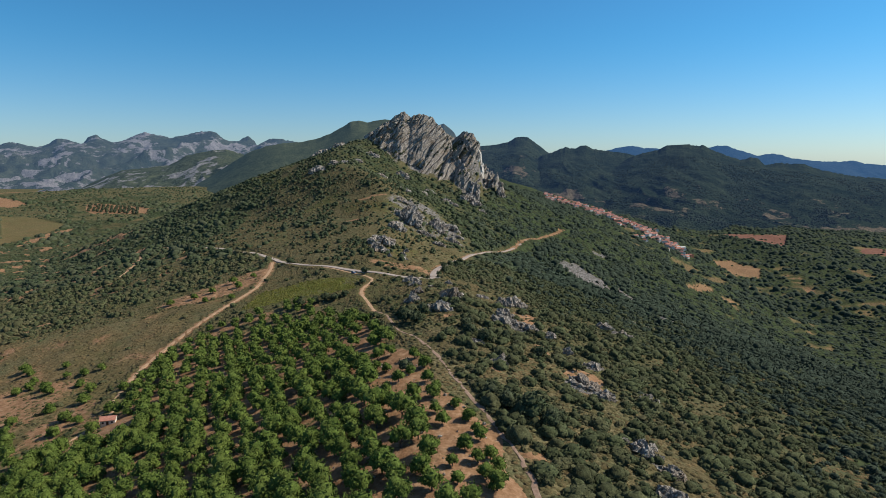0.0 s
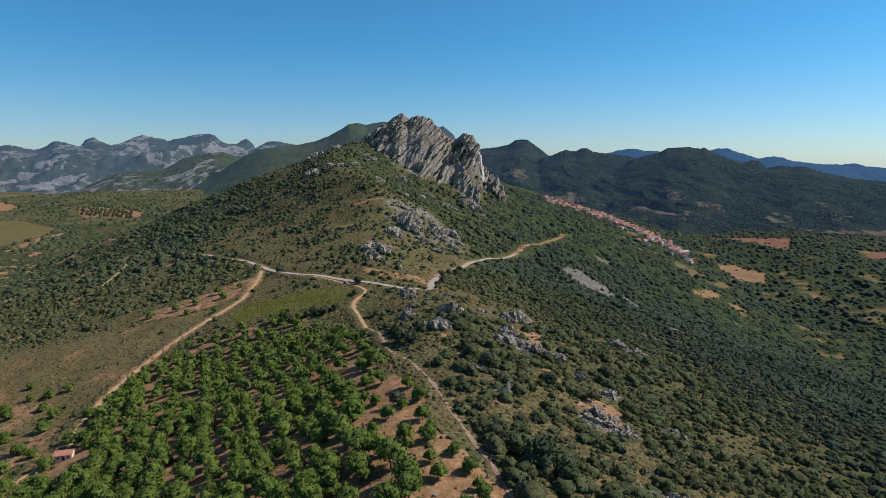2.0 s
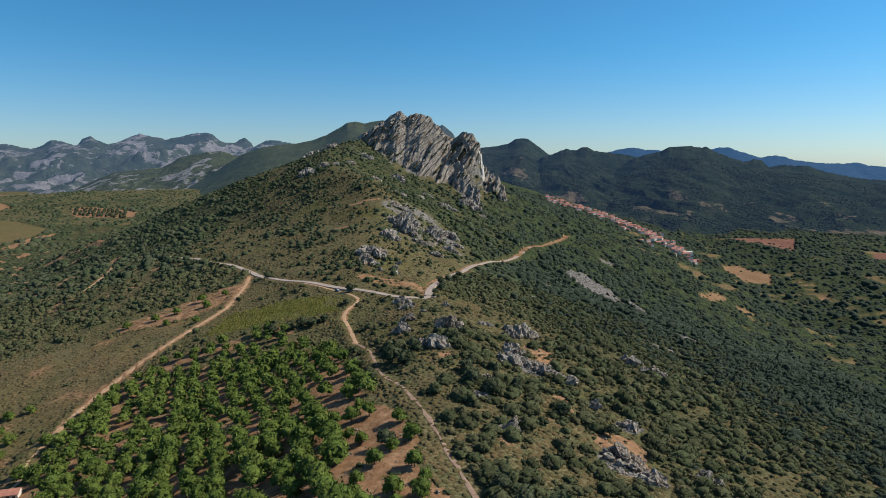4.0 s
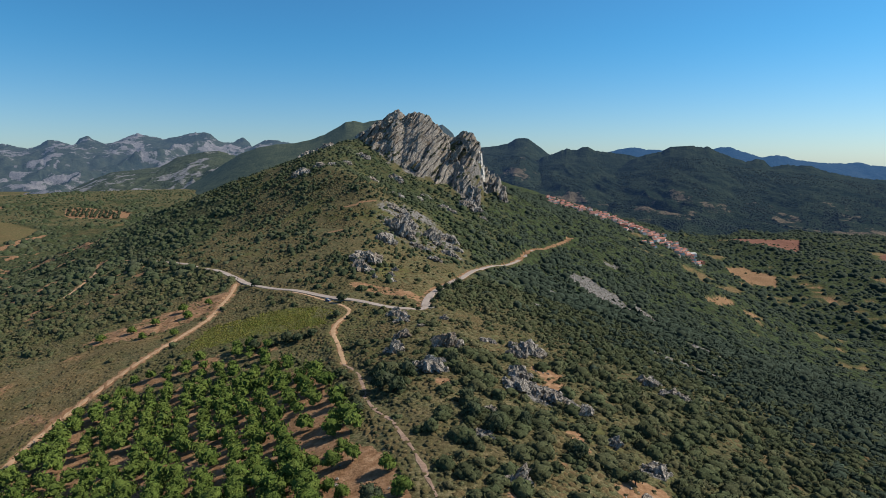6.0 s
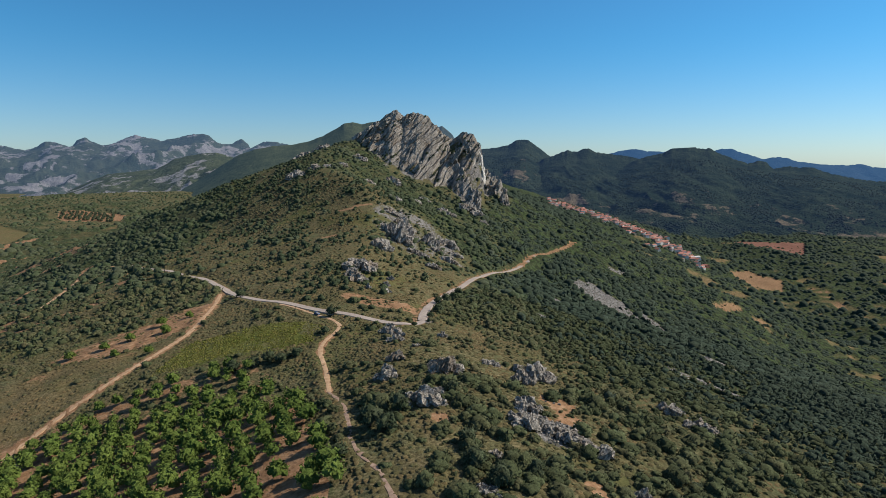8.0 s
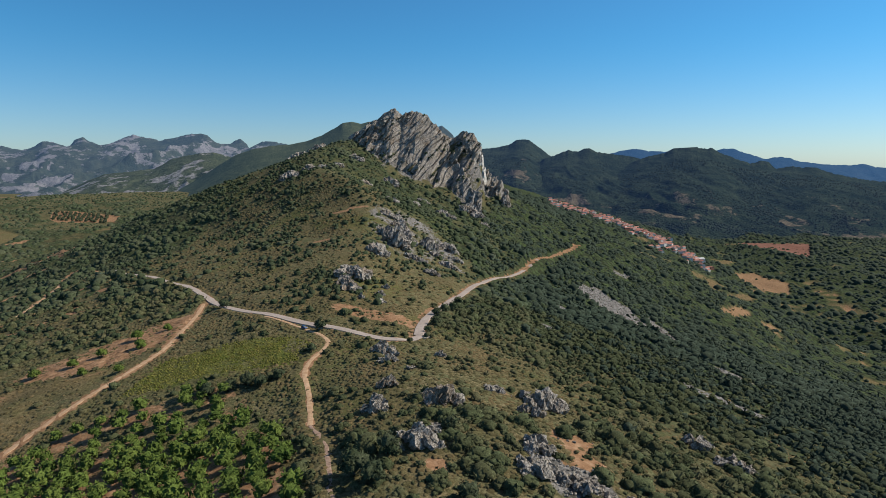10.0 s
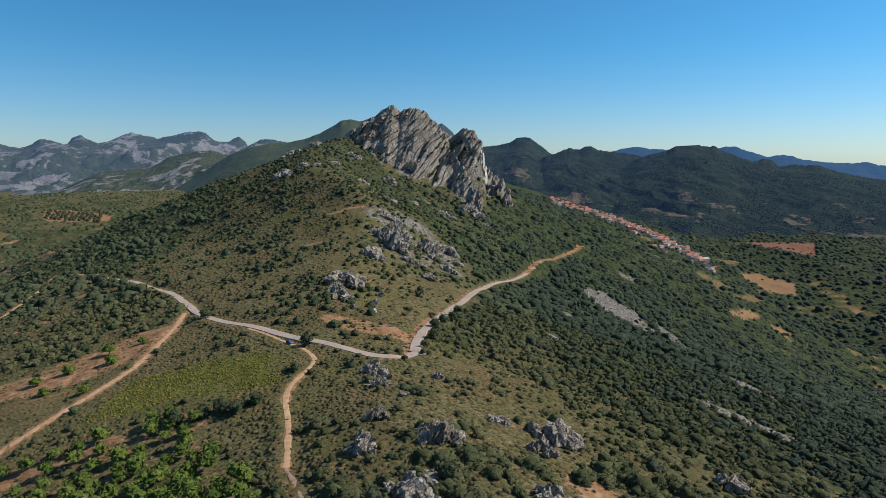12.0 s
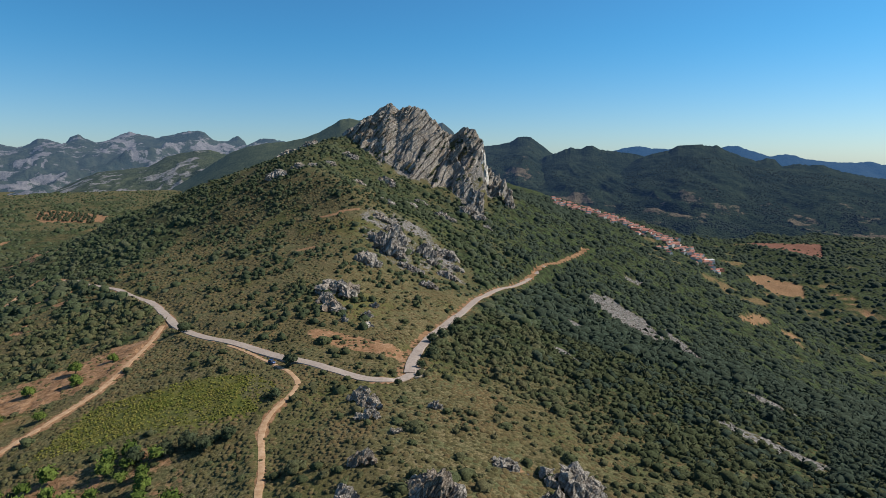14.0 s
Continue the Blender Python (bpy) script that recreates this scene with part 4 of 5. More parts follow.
def summit_crag():
    x, s = np.meshgrid(np.linspace(-194, 104, 330), np.concatenate([np.linspace(-60, -2, 16), np.linspace(0, 165, 190)]))
    y0, top = crag_top(x)
    top = top + 2.2 * fbm(x / 9, x * 0 + 3, 3, 61) - 1.0
    drop = np.where(s > 0, 0.70, 0.74) * np.abs(s)
    y, z = y0 - 0.73 * s, top - drop
    warp = 9 * fbm(x / 55, z / 55, 3, 62)
    c = x * 0.80 - z * 0.60 + warp
    along = x * 0.60 + z * 0.80
    depth = 0.55 + 0.45 * vnoise(c / 30, along / 38, 63)
    out = 13.5 * depth * saw(c / 25 + 0.5 * vnoise(along / 80, c / 60, 64)) + 3.4 * saw(c / 8.3 + 0.6 * vnoise(along / 30, c / 18, 65))
    out = out + 6.5 * fbm(along / 42, c / 14, 5, 66, 0.5) + 1.3 * np.abs(fbm(along / 9, c / 3, 3, 67)) - 1.0 * lattice(np.floor(along / 8).astype(np.int64), np.floor(c / 5).astype(np.int64), 5)
    gully = smooth(0.25, 0.6, vnoise(x / 34 + z / 60, z / 70, 68))
    out = (out - 5 - 6 * gully) * smooth(-12, 14, s + 6)
    x2, y2, z2 = x + 0.12 * out, y - 0.75 * out, z + 0.55 * out
    n = x.shape[1]
    i = np.arange(x.shape[0] - 1)[:, None] * n + np.arange(n - 1)[None]
    faces = np.stack([i, i + n, i + 1 + n, i + 1], -1).reshape(-1, 4)
    base = np.array([-60, 1060, gz(-60, 1060)])
    crag = thing("summit_crag", pose(*base), "rugged grey quartzite summit crag of leaning slabs", "rock", "rock outcrops")
    face = new("rock_face", mesh_from("rock_face", np.c_[x2.ravel(), y2.ravel(), z2.ravel()] - base, faces, CRAG))
    face.parent = crag
    rng = np.random.default_rng(5)
    du, dv = np.gradient(np.stack([x2, y2, z2], -1), axis=(1, 0))
    nz = np.cross(dv, du)
    nz = np.abs(nz[..., 2]) / np.linalg.norm(nz, axis=-1)
    ledge = np.nonzero(((nz > 0.72) & (s > 8) & (z2 > landform(x2, y2)) & (vnoise(x2 / 22, z2 / 16, 71) > -0.1)).ravel())[0]
    ledge = rng.choice(ledge, min(260, len(ledge)), replace=False)
    n = len(ledge)
    scatter("shrubs", x2.ravel()[ledge], y2.ravel()[ledge], rng.uniform(1.2, 3.2, n), rng.uniform(size=(n, 2)) * (1, 0.5), [clump(rng, 1, 20, 0.3, 0.35, 0.9, 0.7, 0.65) for _ in range(4)], OAK, "dark shrubs rooted on ledges of the crag", rng, 0.5, 0.9, z2.ravel()[ledge])
    for k in range(46):
        x = rng.uniform(-180, 92)
        lay = rng.choice((0, 0.12, 0.3, 0.5, 0.7, 0.9))
        y0, top = crag_top(np.array(x))
        y, z = float(y0) - lay * 120, float(top) - lay * 115
        if z < gz(x, y) - 4:
            continue
        slab(crag, base, rng, x, y - 3, z + (1.0 if lay == 0 else rng.uniform(4, 9)), rng.uniform(18, 36), rng.uniform(4, 7), rng.uniform(9, 16), (0.6, 0.1, 0.79), CRAG, (7, 3, 4))
    for k in range(5):
        slab(crag, base, rng, 29.5 + 1.1 * k, 1087 - 4 * k, 130 - 9 * k, 30, 3.6, 13, (0.1, 0.1, 1), CHALKY, (6, 2, 3))
    for k, (x, y, z) in enumerate([(54, 1070, 80), (61, 1060, 74), (67, 1052, 62), (71, 1046, 52), (49, 1068, 78), (74, 1040, 44), (22, 985, 62), (26, 975, 50), (14, 990, 66), (18, 968, 44), (30, 960, 38)]):
        slab(crag, base, rng, x, y, z, 34, rng.uniform(7, 10), rng.uniform(12, 20), (0.25, 0.2, 1), CRAG, (7, 3, 4))


summit_crag()


def outcrop(x, y, width, height, seed, label="", lean=(0.36, 0.12, 0.92), material=None):
    """A rock of many broken blocks that stands width across and height over the ground."""
    rng = np.random.default_rng(seed)
    material = material or ROCK
    base = np.array([x, y, gz(x, y)])
    ob = thing("rock_outcrop", pose(*base), label or "jagged grey quartzite outcrop among heath", "rock", "rock outcrops")
    ROCK_SPOTS.append((x, y, width if material is ROCK else 0.6 * width))
    grow = 1.35 if material is ROCK else 1.0
    width, height = width * 1.15 * grow, height * 1.05 * grow
    for k in range(8 + int(width * 0.8)):
        f = rng.uniform(-0.5, 0.5) if k else 0.05
        px, py = x + f * width * 0.8, y + rng.uniform(-0.3, 0.3) * width
        h = 1.2 * height * (1 - 1.2 * abs(f) ** 1.3) * rng.uniform(0.4, 0.82) if k else height
        w = width * (rng.uniform(0.12, 0.23) if material is ROCK else rng.uniform(0.12, 0.32)) if k else width * 0.3
        boulder(ob, base, rng, px, py, gz(px, py) + 0.25 * h, w, w * rng.uniform(0.8, 1.3), max(h * 0.55, 0.75 * w), lean, material)
    return ob


NEAR_ROCKS = [(31, 354, 11, 6), (24, 338, 6, 5), (-6, 335, 10, 7), (-12, 303, 10, 5), (-28, 330, 7, 5), (-27, 352, 6, 4), (-37, 405, 6, 5), (-32, 396, 7, 4), (-31, 386, 6, 3), (-9, 398, 4, 3), (23, 308, 7, 4), (22, 296, 9, 4), (33, 292, 8, 3), (42, 286, 7, 3), (15, 228, 5, 5), (48, 262, 4, 4), (86, 350, 8, 5), (93, 335, 9, 4), (47, 224, 9, 2.2), (55, 214, 8, 1.6), (74, 226, 6, 2), (56, 174, 8, 4), (62, 164, 6, 3), (57, 148, 8, 4), (10, 270, 4, 2), (13, 360, 6, 1.5), (-20, 372, 3, 2), (58, 252, 6, 2), (6, 250, 5, 1.8)]
for k, (x, y, w, h) in enumerate(NEAR_ROCKS):
    outcrop(x, y, w, h, 100 + k)
LOW_CRAG = [(-77, 764, 13, 7), (-68, 767, 12, 8), (-60, 690, 22, 22), (-70, 701, 15, 16), (-69, 636, 19, 13), (-52, 713, 15, 13), (-32, 728, 18, 18), (-12, 755, 20, 11), (-24, 634, 12, 5), (-13, 692, 16, 6), (-45, 670, 11, 5), (-36, 668, 12, 4), (-5, 726, 12, 6), (-61, 742, 16, 14), (-23, 715, 12, 7)]
for k, (x, y, w, h) in enumerate(LOW_CRAG):
    outcrop(x, y, w, h, 200 + k, label="craggy grey rock mass below the summit", material=CRAG)
for k, (x, y, w, h) in enumerate([(-76, 554, 20, 9), (-78, 536, 11, 8), (-72, 523, 12, 8), (-63, 507, 5, 5), (-52, 545, 5, 6), (-53, 522, 6, 6), (-50, 505, 7, 5), (-222, 915, 22, 9), (-200, 925, 16, 8), (-182, 930, 12, 7), (-165, 950, 14, 7), (-150, 1010, 20, 9), (-250, 1060, 26, 10), (-225, 1075, 24, 10), (-120, 905, 16, 6), (-60, 880, 16, 7), (-80, 840, 14, 6), (-20, 900, 20, 9), (10, 960, 26, 15), (24, 950, 18, 11), (32, 930, 10, 6), (-50, 930, 18, 7), (-95, 960, 20, 9)]):
    outcrop(x, y, w, h, 300 + k, label="weathered grey rock outcrop on the hillside", material=CRAG)


# ---- shrubs and trees ----
def sites(rng, x0, x1, y0, y1, cell, wedge=1.0):
    gx, gy = np.meshgrid(np.arange(x0, x1, cell), np.arange(y0, y1, cell))
    x = gx.ravel() + rng.uniform(-0.5, 0.5, gx.size) * cell
    y = gy.ravel() + rng.uniform(-0.5, 0.5, gx.size) * cell
    ok = np.abs(x) < wedge * (y + 60)
    return x[ok], y[ok]


def clear_of_rocks(x, y, share=0.42):
    ok = np.ones(len(x), bool)
    for rx, ry, w in ROCK_SPOTS:
        ok &= (x - rx) ** 2 + (y - ry) ** 2 > (share * w) ** 2
    return ok


def shrubland():
    rng = np.random.default_rng(77)
    close = [lobed(rng, 4, 1, 14, 0.24) for _ in range(8)]
    large = [lobed(rng, 6, 2, 30, 0.17) for _ in range(6)]
    middle = [lobed(rng, 2, 1, 8, 0.3, 0.9) for _ in range(10)]
    distant = [clump(rng, 1, 4, 0.3, 0.5, 0.95, 0.95, 0.8, -0.2, 0.6) for _ in range(10)]
    remote = [low_dome(rng) for _ in range(14)]
    tuft = [clump(rng, 1, 6, 0.3, 0.4, 0.75, 0.85, 0.75, -0.1, 0.6) for _ in range(10)]
    sprigs = [low_dome(rng, 5) for _ in range(14)]
    for x0, x1, y0, y1, cell, shapes in [(-330, 310, 100, 340, 3.0, close), (-480, 470, 340, 600, 3.7, middle), (-960, 960, 600, 1150, 5.0, distant), (-1500, 2000, 1150, 2600, 11.0, remote)]:
        x, y = sites(rng, x0, x1, y0, y1, cell, 0.82)
        x, y = x[(y < 2250) | (x > 350)], y[(y < 2250) | (x > 350)]
        (soil, fern, stones, wood, red, dry), n1, n2 = cover(x, y)
        n3 = fbm(x / 26, y / 26, 3, 91)
        dens = 0.26 - 0.12 * (y > 480) + 0.6 * smooth(-0.08, 0.25, n3 + 0.4 * n1) * (1 - 0.6 * ((y > 500) & (y < 820))) + 0.3 * smooth(0.15, 0.35, n3) * ((y > 560) & (y < 1000)) + 0.2 * smooth(750, 1000, y)
        dens = np.where(crag_body(x, y) > landform(x, y) - 2, 0.0, dens)
        ridge = (x > np.interp(y, SPUR_Y, SPUR_X)) & (y < 330)
        dens = np.where((y > 330) & (y < 480) & (wood < 0.3), 0.85 * dens, dens)
        dens = np.where(ridge, dens + 0.5, dens)
        dens = dens * (1 - 0.3 * ((x > 430) & (y > 1100) & (landform(x, y) < -120)))
        dens = np.where((x > np.interp(y, SPUR_Y, SPUR_X) + 45) & (y < 480), np.maximum(dens, 0.8 + 0.4 * n3), dens)
        dens = dens + (0.93 - dens) * wood
        dens = np.where(inside(x, y, SANDY), 0.08, dens)
        dens = np.where(inside(x, y, ORCHARD), np.where(y > 345, 0.3, 0.02), dens)
        dens = np.where(inside(x, y, DRY_FIELD), 0.05, dens)
        dens = np.where(inside(x, y, TERRACE), 0.12, dens)
        dens = np.where(inside(x, y, VINEYARD) | inside(x, y, MEADOW) | inside(x, y, GROVE) | inside(x, y, PALE_STRIP) | inside(x, y, PINK_FIELD), 0.0, dens)
        dens = dens * (1 - np.clip(1.0 * stones, 0, 0.8)) * (1 - 0.8 * np.clip(red + dry * (y > 800), 0, 1)) * (1 - 0.8 * soil)
        dens = np.where((near_line(x, y, ROAD_EAST)[0] < 9) & (y > 540), 0, dens)
        n4 = fbm(x / (2.6 * cell), y / (2.6 * cell), 2, 92)
        dens = np.where(way_distance(x, y) < 1.8, 0, dens) * np.clip(0.95 + 1.1 * n4, 0.2, 1)
        keep = (rng.uniform(size=len(x)) < dens) & clear_of_rocks(x, y)
        x, y, wood, n3, n4 = x[keep], y[keep], wood[keep], n3[keep], n4[keep]
        low = (1 + 0.55 * n4) * np.where((x < -300) & (y > 1000), 0.7, 1.0)
        size = low * cell * (0.24 + 0.16 * wood + 0.6 * rng.uniform(size=len(x)) ** 2.2) * (0.85 + 0.3 * wood + 0.3 * np.clip(n3, 0, 1))
        tint = np.c_[rng.uniform(size=len(x)), np.where(wood > 0.5, (0.75 + 0.25 * (y > 1000)) * rng.uniform(size=len(x)) ** 1.8, rng.uniform(size=len(x)) ** 1.5)]
        # leaf tint offsets sunlight: darker on the east slope, lighter in the west wood
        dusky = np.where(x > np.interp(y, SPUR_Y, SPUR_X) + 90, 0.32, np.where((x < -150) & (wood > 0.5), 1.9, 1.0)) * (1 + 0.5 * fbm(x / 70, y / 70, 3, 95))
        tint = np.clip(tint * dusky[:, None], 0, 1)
        tree = wood > rng.uniform(0.1, 0.7, len(x))
        size = size * np.where((x > 300) & (y > 1150), 0.72, 1.0)
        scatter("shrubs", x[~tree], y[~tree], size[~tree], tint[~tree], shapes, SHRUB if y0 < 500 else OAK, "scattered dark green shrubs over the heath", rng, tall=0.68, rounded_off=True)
        # trees on the eastern side take the leaf colour with haze painted in
        hazed = tree & (x > np.where(y < 600, np.interp(y, SPUR_Y, SPUR_X) + 170 + 60 * rng.normal(size=len(x)), 40 + 25 * rng.normal(size=len(x))))
        if hazed.any():
            scatter("woodland", x[hazed], y[hazed], size[hazed], tint[hazed], shapes, HAZED_OAK, "dense dark oak wood on the valley side, blue haze in its leaf colour", rng, tall=0.85, rounded_off=True)
        tree = tree & ~hazed
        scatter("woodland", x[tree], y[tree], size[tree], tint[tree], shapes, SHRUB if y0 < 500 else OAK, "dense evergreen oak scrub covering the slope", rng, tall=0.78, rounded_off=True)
    x, y = sites(rng, -340, 190, 110, 500, 1.85, 0.8)
    (soil, fern, stones, wood, red, dry), n1, n2 = cover(x, y)
    keep = (rng.uniform(size=len(x)) < (0.8 + 0.4 * n2 - 0.4 * inside(x, y, DRY_FIELD)) * (1 - soil) * (1 - 0.8 * wood) * (1 - stones)) & (way_distance(x, y) > 0.6) & ~inside(x, y, ORCHARD) & ~inside(x, y, VINEYARD) & clear_of_rocks(x, y, 0.3)
    x, y, n1, n2 = x[keep], y[keep], n1[keep], n2[keep]
    scatter("heath", x, y, rng.uniform(0.7, 1.5, len(x)), np.c_[rng.uniform(size=len(x)), np.clip(0.3 + 0.5 * inside(x, y, DRY_FIELD) + 1.1 * n2 - 0.5 * n1 + 0.3 * rng.normal(size=len(x)), 0, 1)], sprigs, HEATH, "low brownish heath and broom tufts", rng, 0.5, 0.36, rounded_off=True)
    x, y = sites(rng, -130, 130, 120, 480, 6.2, 0.8)
    (soil, fern, stones, wood, red, dry), n1, n2 = cover(x, y)
    n3 = fbm(x / 26, y / 26, 3, 91)
    ridge = (x > np.interp(y, SPUR_Y, SPUR_X) + 4) & (y < 335)
    keep = (rng.uniform(size=len(x)) < np.where(ridge, 0.72 + 0.8 * n3, 0.1 + 0.4 * n3) * (1 - soil) * (1 - stones)) & (way_distance(x, y) > 2.5) & clear_of_rocks(x, y, 0.5) & ~inside(x, y, ORCHARD) & ~inside(x, y, VINEYARD)
    x, y = x[keep], y[keep]
    scatter("shrubs", x, y, rng.uniform(1.8, 4.0, len(x)), np.c_[rng.uniform(size=len(x)), 0.5 * rng.uniform(size=len(x)) ** 2], large, SHRUB, "large rounded holm oak shrubs on the ridge", rng, tall=0.95, rounded_off=True)
    x, y = sites(rng, -480, 60, 480, 1100, 5.6, 0.8)
    (soil, fern, stones, wood, red, dry), n1, n2 = cover(x, y)
    n3 = fbm(x / 34, y / 34, 3, 98) + 0.12 * smooth(700, 950, y) + 0.3 * smooth(860, 980, y) * smooth(-230, -150, x) + 0.22 * smooth(-120, -60, x) * smooth(640, 800, y)
    keep = (rng.uniform(size=len(x)) < (0.03 + 0.55 * smooth(0.08, 0.32, n3)) * (1 - soil) * (1 - stones) * (1 - wood)) & (way_distance(x, y) > 6) & clear_of_rocks(x, y, 0.5) & (crag_body(x, y) < landform(x, y))
    x, y = x[keep], y[keep]
    scatter("shrubs", x, y, rng.uniform(1.5, 3.6, len(x)), np.c_[0.6 * rng.uniform(size=len(x)), 0.3 * rng.uniform(size=len(x))], middle, OAK, "clusters of dark holm oak shrubs on the hillside", rng, tall=0.95, rounded_off=True)
    x, y = sites(rng, -360, 60, 500, 900, 2.9, 0.8)
    (soil, fern, stones, wood, red, dry), n1, n2 = cover(x, y)
    keep = (rng.uniform(size=len(x)) < (0.6 + 0.5 * n2) * (1 - soil) * (1 - wood) * (1 - stones)) & (way_distance(x, y) > 1.2) & clear_of_rocks(x, y, 0.3)
    x, y = x[keep], y[keep]
    scatter("heath", x, y, rng.uniform(0.9, 2.2, len(x)), np.c_[rng.uniform(0.3, 1, size=len(x)), rng.uniform(size=len(x))], sprigs, HEATH, "low brownish heath and broom on the hillside", rng, 0.5, 0.34, rounded_off=True)
    rows, rowp = [], []
    c, s = math.cos(0.62), math.sin(0.62)
    for i in range(-30, 31):
        u = np.arange(-70, 70, 1.15)
        u = u + rng.uniform(-0.3, 0.3, len(u))
        v = i * 2.3 + 1.2 * np.sin(u / 30) + rng.uniform(-0.2, 0.2, len(u))
        rows.append(-110 + u * c - v * s)
        rowp.append(415 + u * s + v * c)
    x, y = np.concatenate(rows), np.concatenate(rowp)
    keep = inside(x, y, VINEYARD) & (way_distance(x, y) > 1) & (rng.uniform(size=len(x)) < 0.72 + 0.5 * fbm(x / 14, y / 14, 3, 97))
    x, y = x[keep], y[keep]
    scatter("vine_rows", x, y, rng.uniform(0.55, 0.85, len(x)), np.c_[rng.uniform(size=len(x)), rng.uniform(size=len(x))], tuft, VINE, "rows of low yellow-green young vines", rng)


VINEYARD = [(-88, 442), (-118, 440), (-148, 428), (-150, 385), (-112, 398), (-74, 404), (-74, 425)]
shrubland()


def rubble():
    """Loose stones on the stony patches of the ridge and the nearer scree."""
    rng = np.random.default_rng(19)
    shapes = []
    for k in range(5):
        v, f = ico(1)
        shapes.append((v * rng.uniform(0.7, 1.2, (len(v), 1)) * rng.uniform(0.7, 1.2, 3), f))
    x, y = sites(rng, -40, 130, 140, 400, 1.3, 0.8)
    (soil, fern, stones, wood, red, dry), n1, n2 = cover(x, y)
    keep = (rng.uniform(size=len(x)) < 0.8 * smooth(0.2, 0.7, stones) + 0.05 * soil) & (way_distance(x, y) > 0.5)
    x, y = x[keep], y[keep]
    scatter("rubble", x, y, rng.uniform(0.18, 0.85, len(x)) ** 1.4, np.zeros((len(x), 2)), shapes, ROCK, "loose grey stones lying on the ridge", rng, 0.4)
    x, y = sites(rng, 120, 230, 500, 850, 2.6, 0.9)
    stones = cover(x, y)[0][2]
    keep = rng.uniform(size=len(x)) < 0.6 * smooth(0.3, 0.8, stones)
    x, y = x[keep], y[keep]
    scatter("rubble", x, y, rng.uniform(0.4, 1.1, len(x)), np.zeros((len(x), 2)), shapes, ROCK, "grey scree boulders on the slope", rng, 0.4)


rubble()


# ---- the orchard ----
def leafy_crown(rng, radius, rich=True):
    """Crown of several leafy lobes, from a trunk top at the origin."""
    vs, fs, cs, n = [], [], [], 0
    lobes = [(0, 0, 0.35 * radius, 0.72)] + [(math.cos(a) * 0.5 * radius, math.sin(a) * 0.5 * radius, rng.uniform(-0.15, 0.4) * radius, rng.uniform(0.42, 0.6)) for a in np.arange(5) * 1.257 + rng.uniform(-0.4, 0.4, 5) + rng.uniform(0, 1)]
    for lx, ly, lz, lr in lobes:
        v, f = clump(rng, 2 if rich else 1, 115 if rich else 30, 0.125 if rich else 0.22, 0.5, 1.0, 0.86, 0.8, -0.3, 0.6)
        vs.append(v * lr * radius * 1.04 + (lx, ly, lz * 1.25))
        fs.append(f + n)
        cs.append(np.tile((rng.uniform(), rng.uniform(0, 0.7), 0), (len(v), 1)))
        n += len(v)
    return np.vstack(vs), np.vstack(fs), np.vstack(cs)


def tube(bm, a, b, ra, rb, sides=7):
    a, b = Vector(a), Vector(b)
    m = Matrix.Translation((a + b) / 2) @ (b - a).to_track_quat("Z", "Y").to_matrix().to_4x4()
    bmesh.ops.create_cone(bm, cap_ends=True, segments=sides, radius1=ra, radius2=rb, depth=(b - a).length, matrix=m)


def chestnut_tree(seed, m, radius, label):
    rng = np.random.default_rng(seed)
    tree = thing("chestnut_tree", m, label, "tree", "orchard trees")
    bm = bmesh.new()
    tube(bm, (0, 0, -0.4), (0.05, 0, 1.5), 0.26, 0.19)
    for a in np.arange(4) * 1.57 + rng.uniform(0, 1.5):
        tube(bm, (0.03, 0, 1.35), (math.cos(a) * radius * 0.5, math.sin(a) * radius * 0.5, 2.7), 0.14, 0.05, 5)
    part("trunk", bm, BARK, tree)
    v, f, c = leafy_crown(rng, radius)
    v = v + (0, 0, 0.9 + 0.5 * radius)
    crown = new("crown", mesh_from("crown", v, f, CHESTNUT, {"tint": c}, True))
    crown.parent = tree
    return tree


